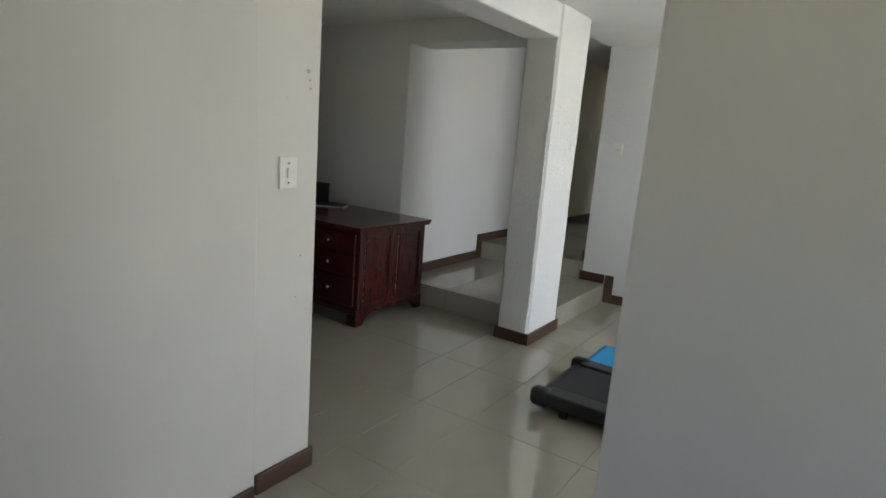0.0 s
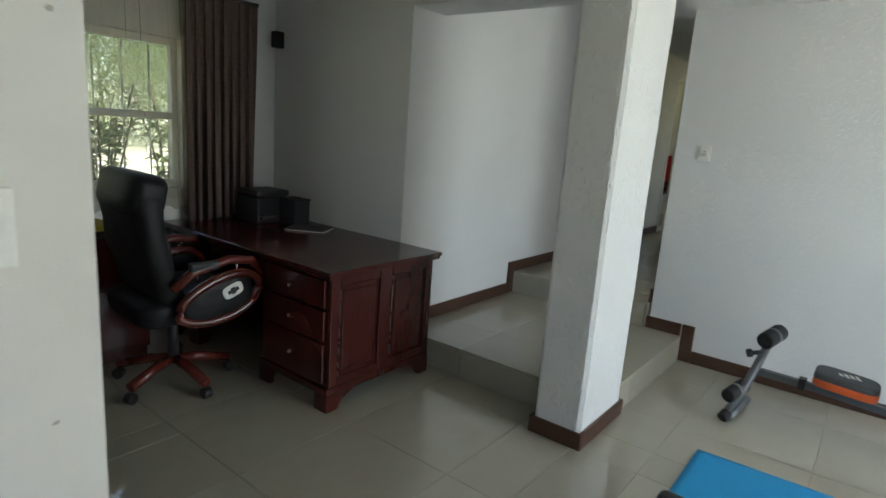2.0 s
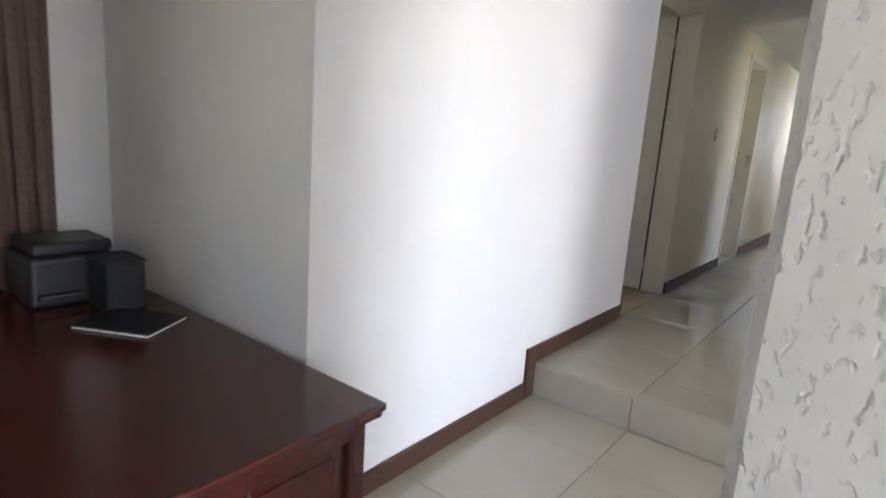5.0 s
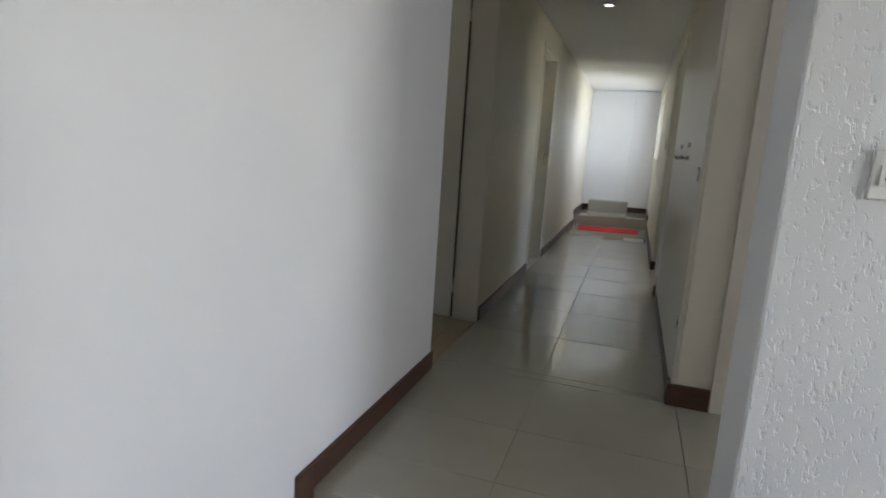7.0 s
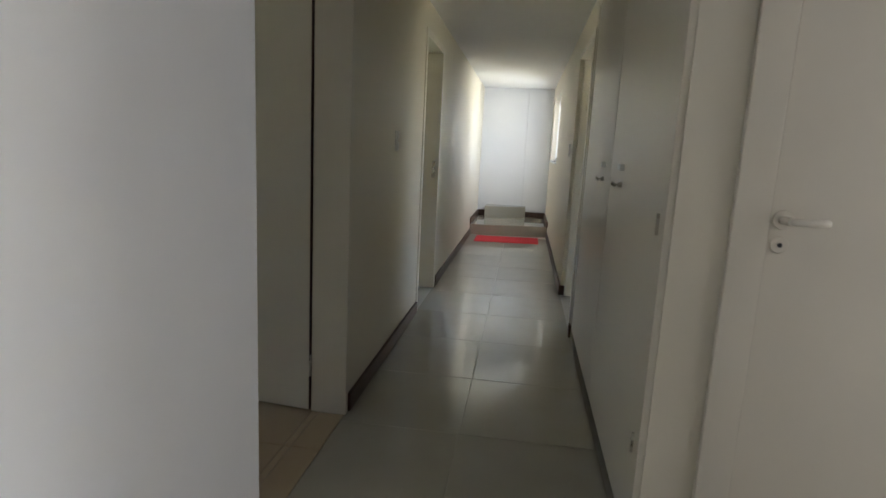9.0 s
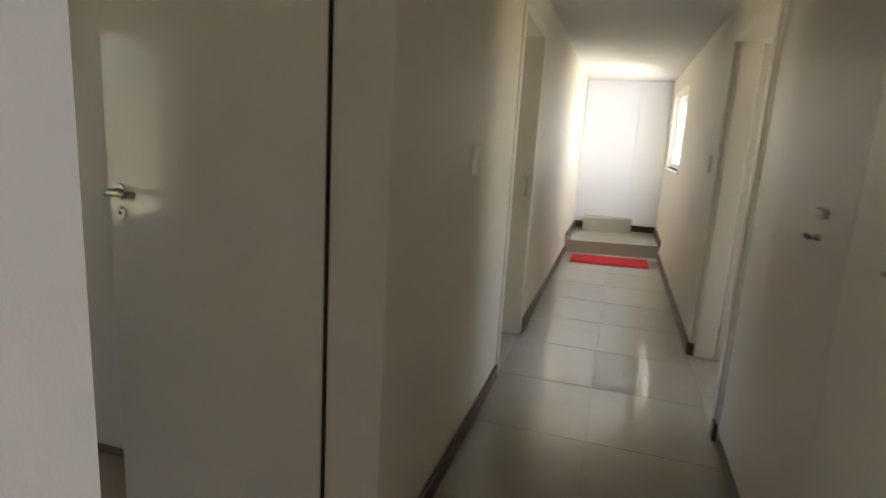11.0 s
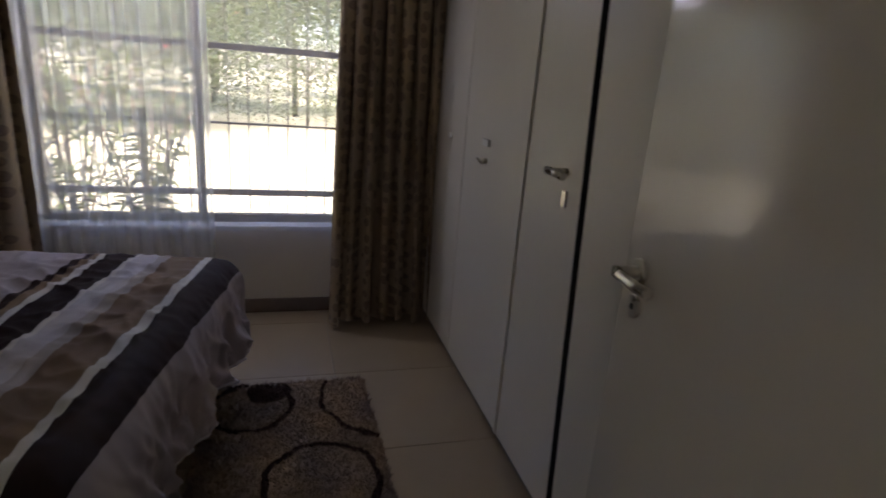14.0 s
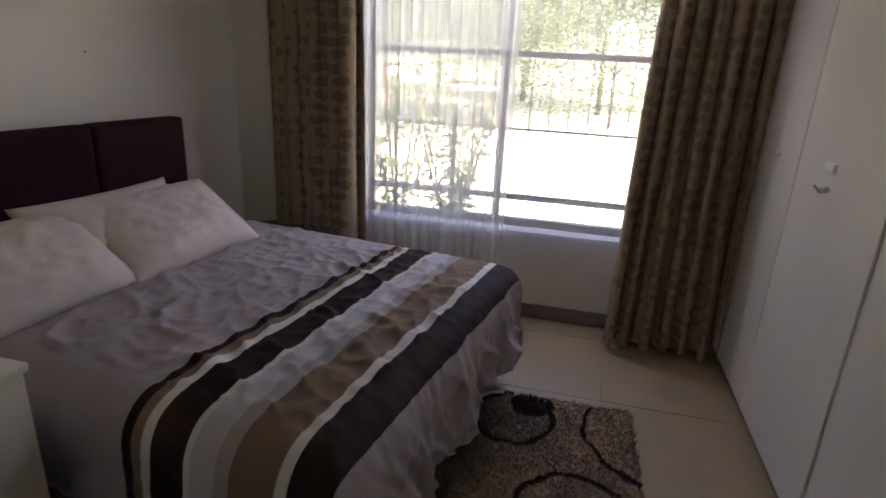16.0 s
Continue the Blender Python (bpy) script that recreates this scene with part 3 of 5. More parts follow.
w3 = window("window_3", XR + 0.11, 12.15, 13.7, 1.42, 2.28, [12.55, 13.1], WHITE_FRAME, "corridor window with white metal frame")
part("window_sill", box_bm(XR - 0.02, XR + 0.06, 12.12, 13.72, 1.395, 1.42, bevel=0.005), WHITE_FRAME, w3, "white painted sill")
window("window_4", 2.88, 3.15, 5.15, 0.45, 2.2, [4.15], WHITE_FRAME, "wide white framed gym window")


# ---- curtains ----
def pleated(y0, y1, z0, z1, x, folds, amp, seed, lean=0.0, bottom_spread=0.0, rows=18, per=10):
    """A curtain hung along y with irregular folds that open towards the hem."""
    rnd = random.Random(seed)
    n = folds * per
    ph = [rnd.uniform(-0.9, 0.9) for _ in range(folds + 2)]
    am = [rnd.uniform(0.55, 1.2) for _ in range(folds + 2)]
    bm = bmesh.new()
    uvl = bm.loops.layers.uv.new("cloth")
    uvs = {}
    grid = []
    for j in range(rows + 1):
        v = j / rows
        row = []
        for i in range(n + 1):
            u = i / n
            k = min(int(u * folds), folds)
            fr = u * folds - k
            a = am[k] * (1 - fr) + am[k + 1] * fr
            p = ph[k] * (1 - fr) + ph[k + 1] * fr
            loose = 0.6 + 0.5 * v
            dx = amp * a * loose * (math.sin(2 * math.pi * u * folds + p + 0.5 * math.sin(3 * v + seed)) + 0.3 * math.sin(2 * math.pi * u * folds * 2.3 + 2 * p + 1.5 * v))
            dy = 0.35 * amp * math.cos(2 * math.pi * u * folds * 2 + p) + lean * v * v + bottom_spread * v * (u - 0.5)
            z = z1 + (z0 - z1) * v + (0.012 * math.sin(7 * u * folds + seed) if j == rows else 0)
            row.append(bm.verts.new((x + dx, y0 + (y1 - y0) * u + dy, z)))
            uvs[row[-1]] = (u * (y1 - y0) * 3.3, z)
        grid.append(row)
    for a, b in zip(grid, grid[1:]):
        for i in range(n):
            f = bm.faces.new((a[i], a[i + 1], b[i + 1], b[i]))
            f.smooth = True
            for lp in f.loops:
                lp[uvl].uv = uvs[lp.vert]
    return bm


def curtain_cloth(name, ground, motif, line, scale):
    """A woven curtain with a small repeated floral motif and faint dark lines."""
    m = pbr(name, ground, tuple(v * 0.8 for v in ground), 50, 0.85, 0.3, 500)
    nt = m.node_tree
    b = nt.nodes["Principled BSDF"]
    src = b.inputs["Base Color"].links[0].from_socket
    tc = next(x for x in nt.nodes if x.type == "TEX_COORD")
    mp = nt.nodes.new("ShaderNodeMapping")
    mp.inputs["Scale"].default_value = (scale * 1.7, scale * 1.15, 0.0)
    nt.links.new(tc.outputs["UV"], mp.inputs[0])
    vo = nt.nodes.new("ShaderNodeTexVoronoi")
    vo.inputs["Scale"].default_value, vo.inputs["Randomness"].default_value = 1.0, 0.4
    nt.links.new(mp.outputs[0], vo.inputs["Vector"])
    rp = nt.nodes.new("ShaderNodeValToRGB")
    e = rp.color_ramp.elements
    e[0].position, e[0].color = 0.0, (*line, 1)
    e[1].position, e[1].color = 0.14, (*motif, 1)
    for pos, c in ((0.27, motif), (0.33, line), (0.42, ground), (0.6, ground)):
        el = rp.color_ramp.elements.new(pos)
        el.color = (*c, 1)
    nt.links.new(vo.outputs["Distance"], rp.inputs[0])
    mx = nt.nodes.new("ShaderNodeMix")
    mx.data_type, mx.blend_type = "RGBA", "MIX"
    mx.inputs[0].default_value = 0.55
    nt.links.new(src, mx.inputs[6])
    nt.links.new(rp.outputs[0], mx.inputs[7])
    nt.links.new(mx.outputs[2], b.inputs["Base Color"])
    return m


BED_CURT = curtain_cloth("floral_brown_curtain_cloth", (0.33, 0.245, 0.15), (0.13, 0.075, 0.05), (0.065, 0.037, 0.028), 13)
STUDY_CURT = curtain_cloth("dark_brown_curtain_cloth", (0.15, 0.10, 0.082), (0.13, 0.082, 0.07), (0.10, 0.065, 0.055), 26)
for y0, y1, folds, seed, lab in ((5.10, 5.55, 8, 3, "drawn brown floral curtain beside the bed"), (7.02, 7.60, 8, 5, "drawn brown floral curtain beside the wardrobe")):
    c = tagged(part("curtain", pleated(y0, y1, Z2 + 0.035, 2.45, -5.79, folds, 0.095, seed, bottom_spread=0.0 if seed == 3 else 0.16, lean=0.0 if seed == 3 else 0.03), BED_CURT), lab, "curtain", "bedroom curtains")
tagged(part("sheer_curtain", pleated(5.50, 6.36, Z2 + 0.05, 2.42, -5.90, 13, 0.026, 8, per=12), SHEER2), "gathered white sheer curtain over half the window", "sheer curtain", "sheers")
tagged(part("sheer_curtain", pleated(6.36, 7.10, Z2 + 0.05, 2.42, -5.90, 5, 0.015, 11, per=12), SHEER), "thin white sheer curtain hanging straight", "sheer curtain", "sheers")
rail = thing("curtain_rail", "metal curtain rail above the bedroom window", "curtain rail", pose(0, 0, 0))
part("rod", cyl_bm((-5.83, 4.9, 2.47), (-5.83, 7.5, 2.47), 0.014), ALU, rail)
for y in (4.95, 6.3, 7.45):
    part("bracket", tube_bm([(-6.0, y, 2.47), (-5.83, y, 2.47)], 0.008), ALU, rail)
tagged(part("curtain", pleated(3.25, 3.735, 0.745, 2.13, -3.895, 8, 0.034, 21), STUDY_CURT), "dark brown study curtain hanging to the desk", "curtain")
tagged(part("curtain", pleated(1.91, 2.12, 0.745, 2.13, -3.895, 3, 0.034, 24), STUDY_CURT), "dark brown study curtain bunched aside", "curtain")
tagged(part("sheer_curtain", pleated(2.08, 3.28, 0.82, 2.12, -3.938, 15, 0.019, 31, bottom_spread=0.12, per=8), STUDY_SHEER), "thin greenish sheer curtain over the study window", "sheer curtain")
rail = thing("curtain_rail", "dark curtain rail above the study window", "curtain rail", pose(0, 0, 0))
part("rod", cyl_bm((-3.90, 1.90, 2.14), (-3.90, 3.76, 2.14), 0.013), ALU, rail)
for y in (1.98, 3.72):
    part("bracket", tube_bm([(-4.0, y, 2.14), (-3.90, y, 2.14)], 0.008), ALU, rail)


# ---- furniture helpers ----
def spow(v, e):
    return math.copysign(abs(v) ** e, v)


def pad_bm(rx, ry, rz, e1=0.3, e2=0.3, nu=32, nv=16, m=None, wob=0.0, seed=0.0):
    """A rounded cushion: a superellipsoid, with wob metres of unevenness."""
    bm = bmesh.new()
    rings = []
    for j in range(1, nv):
        v = -math.pi / 2 + math.pi * j / nv
        row = []
        for i in range(nu):
            u = 2 * math.pi * i / nu
            p = Vector((rx * spow(math.cos(v), e1) * spow(math.cos(u), e2), ry * spow(math.cos(v), e1) * spow(math.sin(u), e2), rz * spow(math.sin(v), e1)))
            if wob:
                p += p.normalized() * wob * noise.noise((p.x * 6 + seed, p.y * 6, p.z * 6))
            row.append(bm.verts.new(p if m is None else m @ p))
        rings.append(row)
    for a, b in zip(rings, rings[1:]):
        for i in range(nu):
            bm.faces.new((a[i], a[(i + 1) % nu], b[(i + 1) % nu], b[i])).smooth = True
    bm.faces.new(list(reversed(rings[0]))).smooth = True
    bm.faces.new(rings[-1]).smooth = True
    return bm


# ---- study: desk ----
desk = thing("writing_desk", "large red mahogany pedestal desk against the wall", "desk", pose(0, 0, 0))
X0, X1, Y0, Y1, TOP = -3.975, -2.35, 3.11, 3.945, 0.735
bm = box_bm(X0, X1, Y0, Y1, TOP - 0.022, TOP, bevel=0.007, seg=3)
add_box(bm, X0 + 0.012, X1 - 0.012, Y0 + 0.012, Y1 - 0.005, TOP - 0.04, TOP - 0.022)
part("desktop", bm, DESK, desk, "polished red mahogany top with moulded edge")


def pedestal(xa, xb, outer):
    """A drawer pedestal; outer: the x of its panelled end."""
    b = part("pedestal", box_bm(xa, xb, Y0 + 0.05, Y1 - 0.03, 0.10, TOP - 0.04, bevel=0.003), DESK, desk)
    part("plinth_moulding", box_bm(xa - 0.012, xb + 0.012, Y0 + 0.038, Y1 - 0.02, 0.085, 0.125, bevel=0.008), DESK, b)
    s = 1 if outer > (xa + xb) / 2 else -1
    ya, yb = Y0 + 0.05, Y1 - 0.03
    ym = (ya + yb) / 2
    for y0, y1 in ((ya, ya + 0.055), (ym - 0.045, ym + 0.045), (yb - 0.055, yb)):
        part("stile", box_bm(min(outer, outer + s * 0.014), max(outer, outer + s * 0.014), y0, y1, 0.127, TOP - 0.042, bevel=0.004), DESK, b)
    for y0, y1 in ((ya + 0.055, ym - 0.045), (ym + 0.045, yb - 0.055)):
        for z0, z1 in ((0.127, 0.175), (TOP - 0.09, TOP - 0.042)):
            part("end_rail", box_bm(min(outer, outer + s * 0.014), max(outer, outer + s * 0.014), y0, y1, z0, z1, bevel=0.004), DESK, b)
        part("end_panel", box_bm(min(outer, outer + s * 0.008), max(outer, outer + s * 0.008), y0 + 0.03, y1 - 0.03, 0.205, TOP - 0.12, bevel=0.005), DESK, b)
        part("beading", box_bm(min(outer, outer + s * 0.012), max(outer, outer + s * 0.012), y0 + 0.004, y0 + 0.0065, 0.18, TOP - 0.095), NICKEL, b, "thin brass-coloured bead")
    zs = (0.14, 0.36, 0.53, 0.685)
    for z0, z1 in zip(zs, zs[1:]):
        dr = part("drawer", box_bm(xa + 0.02, xb - 0.02, Y0 + 0.032, Y0 + 0.05, z0 + 0.008, z1 - 0.008, bevel=0.004), DESK, desk)
        zc, xc = (z0 + z1) / 2, (xa + xb) / 2
        part("knob", cyl_bm((xc, Y0 + 0.032, zc), (xc, Y0 + 0.012, zc), 0.009, bevel=0.002), NICKEL, dr, "small metal knob")
    # bracket feet with a curved apron
    for cx, sx in ((xa - 0.012, 1), (xb + 0.012, -1)):
        for cy, sy in ((Y0 + 0.038, 1), (Y1 - 0.02, -1)):
            bm = bmesh.new()
            prof = [(0, 0), (0.075, 0), (0.085, 0.02), (0.105, 0.05), (0.16, 0.075), (0.2, 0.088), (0, 0.088)]
            lo = [bm.verts.new((cx, cy + sy * a, h)) for a, h in prof]
            hi = [bm.verts.new((cx + sx * 0.03, cy + sy * a, h)) for a, h in prof]
            bm.faces.new(lo)
            bm.faces.new(list(reversed(hi)))
            for k in range(len(prof)):
                bm.faces.new((lo[k], lo[(k + 1) % len(prof)], hi[(k + 1) % len(prof)], hi[k]))
            add_box(bm, min(cx + sx * 0.0302, cx + sx * 0.09), max(cx + sx * 0.0302, cx + sx * 0.09), min(cy, cy + sy * 0.03), max(cy, cy + sy * 0.03), 0.0, 0.087)
            part("bracket_foot", bm, DESK, b)


pedestal(-2.94, -2.405, -2.405)
pedestal(-3.92, -3.62, -3.92)
part("modesty_panel", box_bm(-3.62, -2.94, Y1 - 0.07, Y1 - 0.05, 0.2, TOP - 0.04), DESK, desk)
kd = part("drawer", box_bm(-3.44, -2.95, Y0 + 0.034, Y0 + 0.055, 0.60, TOP - 0.045, bevel=0.004), DESK, desk)
part("knob", cyl_bm((-3.2, Y0 + 0.034, 0.645), (-3.2, Y0 + 0.014, 0.645), 0.009, bevel=0.002), NICKEL, kd)

# printer, box, folder on the desk
pr = thing("printer", "black desktop printer on the mahogany desk", "printer", pose(0, 0, 0))
part("body", box_bm(-3.83, -3.585, 3.555, 3.82, TOP, TOP + 0.17, bevel=0.018, seg=3), BLACK_PL, pr)
part("lid", box_bm(-3.825, -3.60, 3.57, 3.815, TOP + 0.171, TOP + 0.215, bevel=0.015, seg=3), BLACK_PL, pr)
part("paper_tray", box_bm(-3.585, -3.555, 3.57, 3.70, TOP + 0.03, TOP + 0.05, bevel=0.006), BLACK_PL, pr)
bx = thing("storage_box", "matt black box beside the printer", "box", pose(0, 0, 0))
part("body", box_bm(-3.58, -3.42, 3.72, 3.845, TOP, TOP + 0.16, bevel=0.006), BLACK_MATT, bx)
part("lid", box_bm(-3.584, -3.416, 3.716, 3.849, TOP + 0.16, TOP + 0.173, bevel=0.004), BLACK_MATT, bx)
fd = thing("folder", "thin dark folder with white edge on the desk", "folder", pose(-3.28, 3.735, TOP, 0, 0, 30))
part("cover", box_bm(-0.13, 0.13, -0.10, 0.10, 0.009, 0.013, bevel=0.002), BLACK_PL, fd)
part("pages", box_bm(-0.125, 0.128, -0.098, 0.097, 0.002, 0.009), PAPER, fd, "white page edges")
part("back_cover", box_bm(-0.13, 0.13, -0.10, 0.10, 0.0, 0.002), BLACK_PL, fd)

# low cabinet under the study window
cr = thing("low_cabinet", "dark red wooden cabinet under the study window", "cabinet", pose(0, 0, 0))
part("top", box_bm(-3.985, -3.62, 1.80, 2.90, 0.70, 0.725, bevel=0.006), DESK, cr)
part("body", box_bm(-3.98, -3.65, 1.82, 2.88, 0.06, 0.70, bevel=0.003), DESK, cr)
part("plinth", box_bm(-3.98, -3.67, 1.83, 2.87, 0.0, 0.06), DESK, cr)
for y0, y1 in ((1.83, 2.34), (2.37, 2.87)):
    for z0, z1 in ((0.09, 0.43), (0.45, 0.68)):
        dr = part("drawer", box_bm(-3.65, -3.632, y0, y1, z0, z1, bevel=0.004), DESK, cr)
        part("knob", cyl_bm((-3.632, (y0 + y1) / 2 - 0.1, z1 - 0.06), (-3.612, (y0 + y1) / 2 - 0.1, z1 - 0.06), 0.009, bevel=0.002), NICKEL, dr)
yf = thing("document_box", "yellow card file lying on the cabinet", "file box", pose(-3.76, 2.60, 0.725, 0, 0, 8))
part("base", box_bm(-0.13, 0.13, -0.12, 0.12, 0, 0.035, bevel=0.004), BLACK_PL, yf)
part("cover", box_bm(-0.125, 0.125, -0.115, 0.115, 0.036, 0.075, bevel=0.01), YELLOW, yf, "yellow card cover")

# ---- study: chair ----
ch = thing("office_chair", "black leather executive chair with red wooden arms", "chair", pose(-3.223, 2.805, 0, 0, 0, -3))
part("seat", pad_bm(0.27, 0.27, 0.075, 0.45, 0.35, m=pose(0, 0.02, 0.47, 4)), LEATHER, ch, "thick black leather seat")
bm = bmesh.new()
nv = 26
ring_rows = []
for j in range(nv + 1):
    v = j / nv
    z = 0.43 + 0.67 * v
    w = 0.265 * (0.94 + 0.08 * math.sin(math.pi * v)) * (1 if v < 0.86 else math.sqrt(max(0.12, 1 - ((v - 0.86) / 0.16) ** 2)))
    th = 0.07 + 0.012 * math.sin(math.pi * v * 3.0) ** 2
    if v > 0.9:
        th *= 0.75
    yc = -0.055 - 0.14 * v - 0.035 * math.sin(math.pi * v)
    ring_rows.append([bm.verts.new((w * spow(math.cos(2 * math.pi * i / 24), 0.5), yc + th * spow(math.sin(2 * math.pi * i / 24), 0.6), z)) for i in range(24)])
for a, b in zip(ring_rows, ring_rows[1:]):
    for i in range(24):
        bm.faces.new((a[i], a[(i + 1) % 24], b[(i + 1) % 24], b[i])).smooth = True
bm.faces.new(list(reversed(ring_rows[0])))
bm.faces.new(ring_rows[-1])
part("backrest", bm, LEATHER, ch, "high padded black leather backrest")
part("headrest", pad_bm(0.25, 0.085, 0.10, 0.45, 0.4, m=pose(0, -0.18, 1.03, -12)), LEATHER, ch)
WOODARM = pbr("red_lacquered_wood", (0.13, 0.022, 0.014), (0.08, 0.014, 0.009), 8, 0.25, coat=0.4)
for s in (-1, 1):
    x = s * 0.31
    loop = []
    for k in range(33):
        a = 2 * math.pi * k / 32
        r = 1 + 0.16 * math.cos(a)
        loop.append((x, 0.10 + 0.205 * math.cos(a) * (1 if math.cos(a) < 0 else 1.05), 0.52 + 0.105 * math.sin(a) * r + 0.12 * math.cos(a) * 0.35))
    arm = part("armrest", tube_bm(loop, 0.024, 10), WOODARM, ch, "oval red wooden armrest")
    part("arm_panel", pad_bm(0.018, 0.185, 0.09, 0.6, 0.9, m=pose(x, 0.10, 0.52, 12)), LEATHER, arm, "black padded panel")
    part("arm_rail", tube_bm([(x, -0.13, 0.60), (x, -0.03, 0.675), (x, 0.15, 0.715), (x, 0.27, 0.70), (x, 0.325, 0.63), (x, 0.315, 0.55), (x, 0.26, 0.47)], 0.023, 10), WOODARM, arm, "curved red wooden rail")
    part("arm_pad", box_bm(x - 0.022, x + 0.022, -0.05, 0.09, 0.675, 0.72, bevel=0.012, m=None), LEATHER, arm)
    part("badge", pad_bm(0.004, 0.056, 0.034, 0.6, 0.8, m=pose(x + s * 0.02, 0.16, 0.56, 22)), WHITE_PL, arm, "pale oval badge")
    part("badge_mark", box_bm((-0.002, 0.002, -0.03, 0.03, -0.009, 0.009), (-0.002, 0.002, -0.012, 0.012, -0.017, -0.009), (-0.002, 0.002, -0.012, 0.012, 0.009, 0.017), m=pose(x + s * 0.0235, 0.16, 0.56, 22)), BLACK_PL, arm)
    for yy, zz in ((-0.01, 0.645), (0.19, 0.665), (0.30, 0.565)):
        part("pin", cyl_bm((x, yy, zz - 0.02), (x, yy, zz + 0.04), 0.006, seg=10), CHROME, arm, "bright steel pin")
part("gas_column", cyl_bm((0, 0, 0.14), (0, 0, 0.40), 0.028, 0.022), BLACK_PL, ch)
part("mechanism", box_bm(-0.09, 0.09, -0.12, 0.12, 0.37, 0.41, bevel=0.01), BLACK_PL, ch)
for k in range(5):
    a = radians(72 * k + 7)
    c, s_ = math.cos(a), math.sin(a)
    leg = part("base_leg", tube_bm([(0.0, 0.0, 0.135), (c * 0.12, s_ * 0.12, 0.125), (c * 0.29, s_ * 0.29, 0.085)], 0.026, 8), WOODARM, ch)
    ca = part("caster", cyl_bm((c * 0.29 - s_ * 0.022, s_ * 0.29 + c * 0.022, 0.03), (c * 0.29 + s_ * 0.022, s_ * 0.29 - c * 0.022, 0.03), 0.03, seg=18, bevel=0.006), BLACK_PL, leg)

# ---- gym ----
tm = thing("treadmill", "black folding treadmill deck lying on the tiles", "treadmill", pose(0, 0, 0))
part("deck", box_bm(-0.80, 0.95, 2.98, 3.48, 0.05, 0.095, bevel=0.006), BLACK_PL, tm)
part("belt", box_bm(-0.835, 0.95, 3.02, 3.44, 0.088, 0.104, bevel=0.006), BLACK_MATT, tm, "black ribbed running belt")
for y0, y1 in ((2.91, 3.02), (3.44, 3.55)):
    part("side_rail", box_bm(-0.82, 1.0, y0, y1, 0.045, 0.118, bevel=0.014, seg=3), BLACK_PL, tm, "dark plastic foot rail")
part("rear_cover", box_bm(-0.865, -0.815, 2.93, 3.53, 0.035, 0.098, bevel=0.02, seg=3), BLACK_PL, tm)
for y in (2.945, 3.515):
    part("end_cap", pad_bm(0.055, 0.04, 0.05, 0.5, 0.5, m=pose(-0.835, y, 0.078)), BLACK_PL, tm, "rounded plastic end cap")
    part("rubber_foot", cyl_bm((-0.70, y, 0.0), (-0.70, y, 0.05), 0.025), BLACK_MATT, tm)
    part("rubber_foot", cyl_bm((0.8, y, 0.0), (0.8, y, 0.05), 0.025), BLACK_MATT, tm)
    part("upright", tube_bm([(1.0, y, 0.08), (1.05, y, 0.5), (0.98, y, 1.1)], 0.025), BLACK_PL, tm)
part("console", box_bm(0.92, 1.04, 2.93, 3.53, 1.08, 1.16, bevel=0.02), BLACK_PL, tm)

bm = bmesh.new()
g = []
for i in range(49):
    row = []
    for j in range(19):
        u, v = i / 48, j / 18
        row.append(bm.verts.new((-0.90 + 1.5 * u, 3.60 + 0.585 * v + 0.06 * u, 0.009 + 0.002 * noise.noise((u * 8, v * 4, 2)))))
    g.append(row)
for a, b in zip(g, g[1:]):
    for j in range(18):
        bm.faces.new((a[j], b[j], b[j + 1], a[j + 1])).smooth = True
ext = bmesh.ops.extrude_face_region(bm, geom=list(bm.faces))
bmesh.ops.translate(bm, verts=[v for v in ext["geom"] if isinstance(v, bmesh.types.BMVert)], vec=(0, 0, -0.008))
tagged(part("exercise_mat", bm, BLUE), "bright blue foam exercise mat on the floor", "exercise mat")
fr = thing("foam_roller", "dark blue foam roller standing on the mat", "foam roller", pose(0.03, 4.03, 0.0105))
part("roller_body", cyl_bm((0, 0, 0), (0, 0, 0.11), 0.075, seg=28, bevel=0.02), NAVY, fr)
part("roller_core", cyl_bm((0, 0, 0.1085), (0, 0, 0.1115), 0.03, seg=20), BLACK_MATT, fr)

ab = thing("ab_bench", "grey steel abdominal bench with orange trim by the wall", "exercise bench", pose(0, 0, 0))
part("front_post", tube_bm([(-0.875, 4.60, 0.045), (-0.82, 4.74, 0.20), (-0.765, 4.86, 0.42)], 0.021, 10), STEEL, ab)
part("foot_cap", cyl_bm((-0.885, 4.575, 0.028), (-0.868, 4.615, 0.055), 0.028, seg=18, bevel=0.006), BLACK_MATT, ab)
part("foot_bar", tube_bm([(-0.86, 4.60, 0.03), (-0.83, 4.95, 0.03)], 0.02, 10), STEEL, ab)
for c0, r in (((-0.755, 4.84, 0.46), 0.045), ((-0.86, 4.70, 0.155), 0.038)):
    c0 = Vector(c0)
    ax = Vector((0.25, 0.9, 0.15)).normalized()
    ro = part("foam_roll", cyl_bm(c0 - ax * 0.09, c0 + ax * 0.09, r, seg=20, bevel=0.014), BLACK_MATT, ab, "black foam leg roll")
    part("roll_cap", cyl_bm(c0 - ax * 0.094, c0 - ax * 0.089, r * 0.5, seg=16), BLACK_PL, ro)
    part("roll_band", cyl_bm(c0 - ax * 0.012, c0 + ax * 0.012, r * 1.01, seg=20), STEEL, ro)
part("knob", cyl_bm((-0.83, 4.78, 0.36), (-0.79, 4.80, 0.37), 0.012, seg=12), BLACK_PL, ab)
part("knob_head", cyl_bm((-0.85, 4.77, 0.355), (-0.83, 4.78, 0.36), 0.024, seg=8), BLACK_PL, ab)
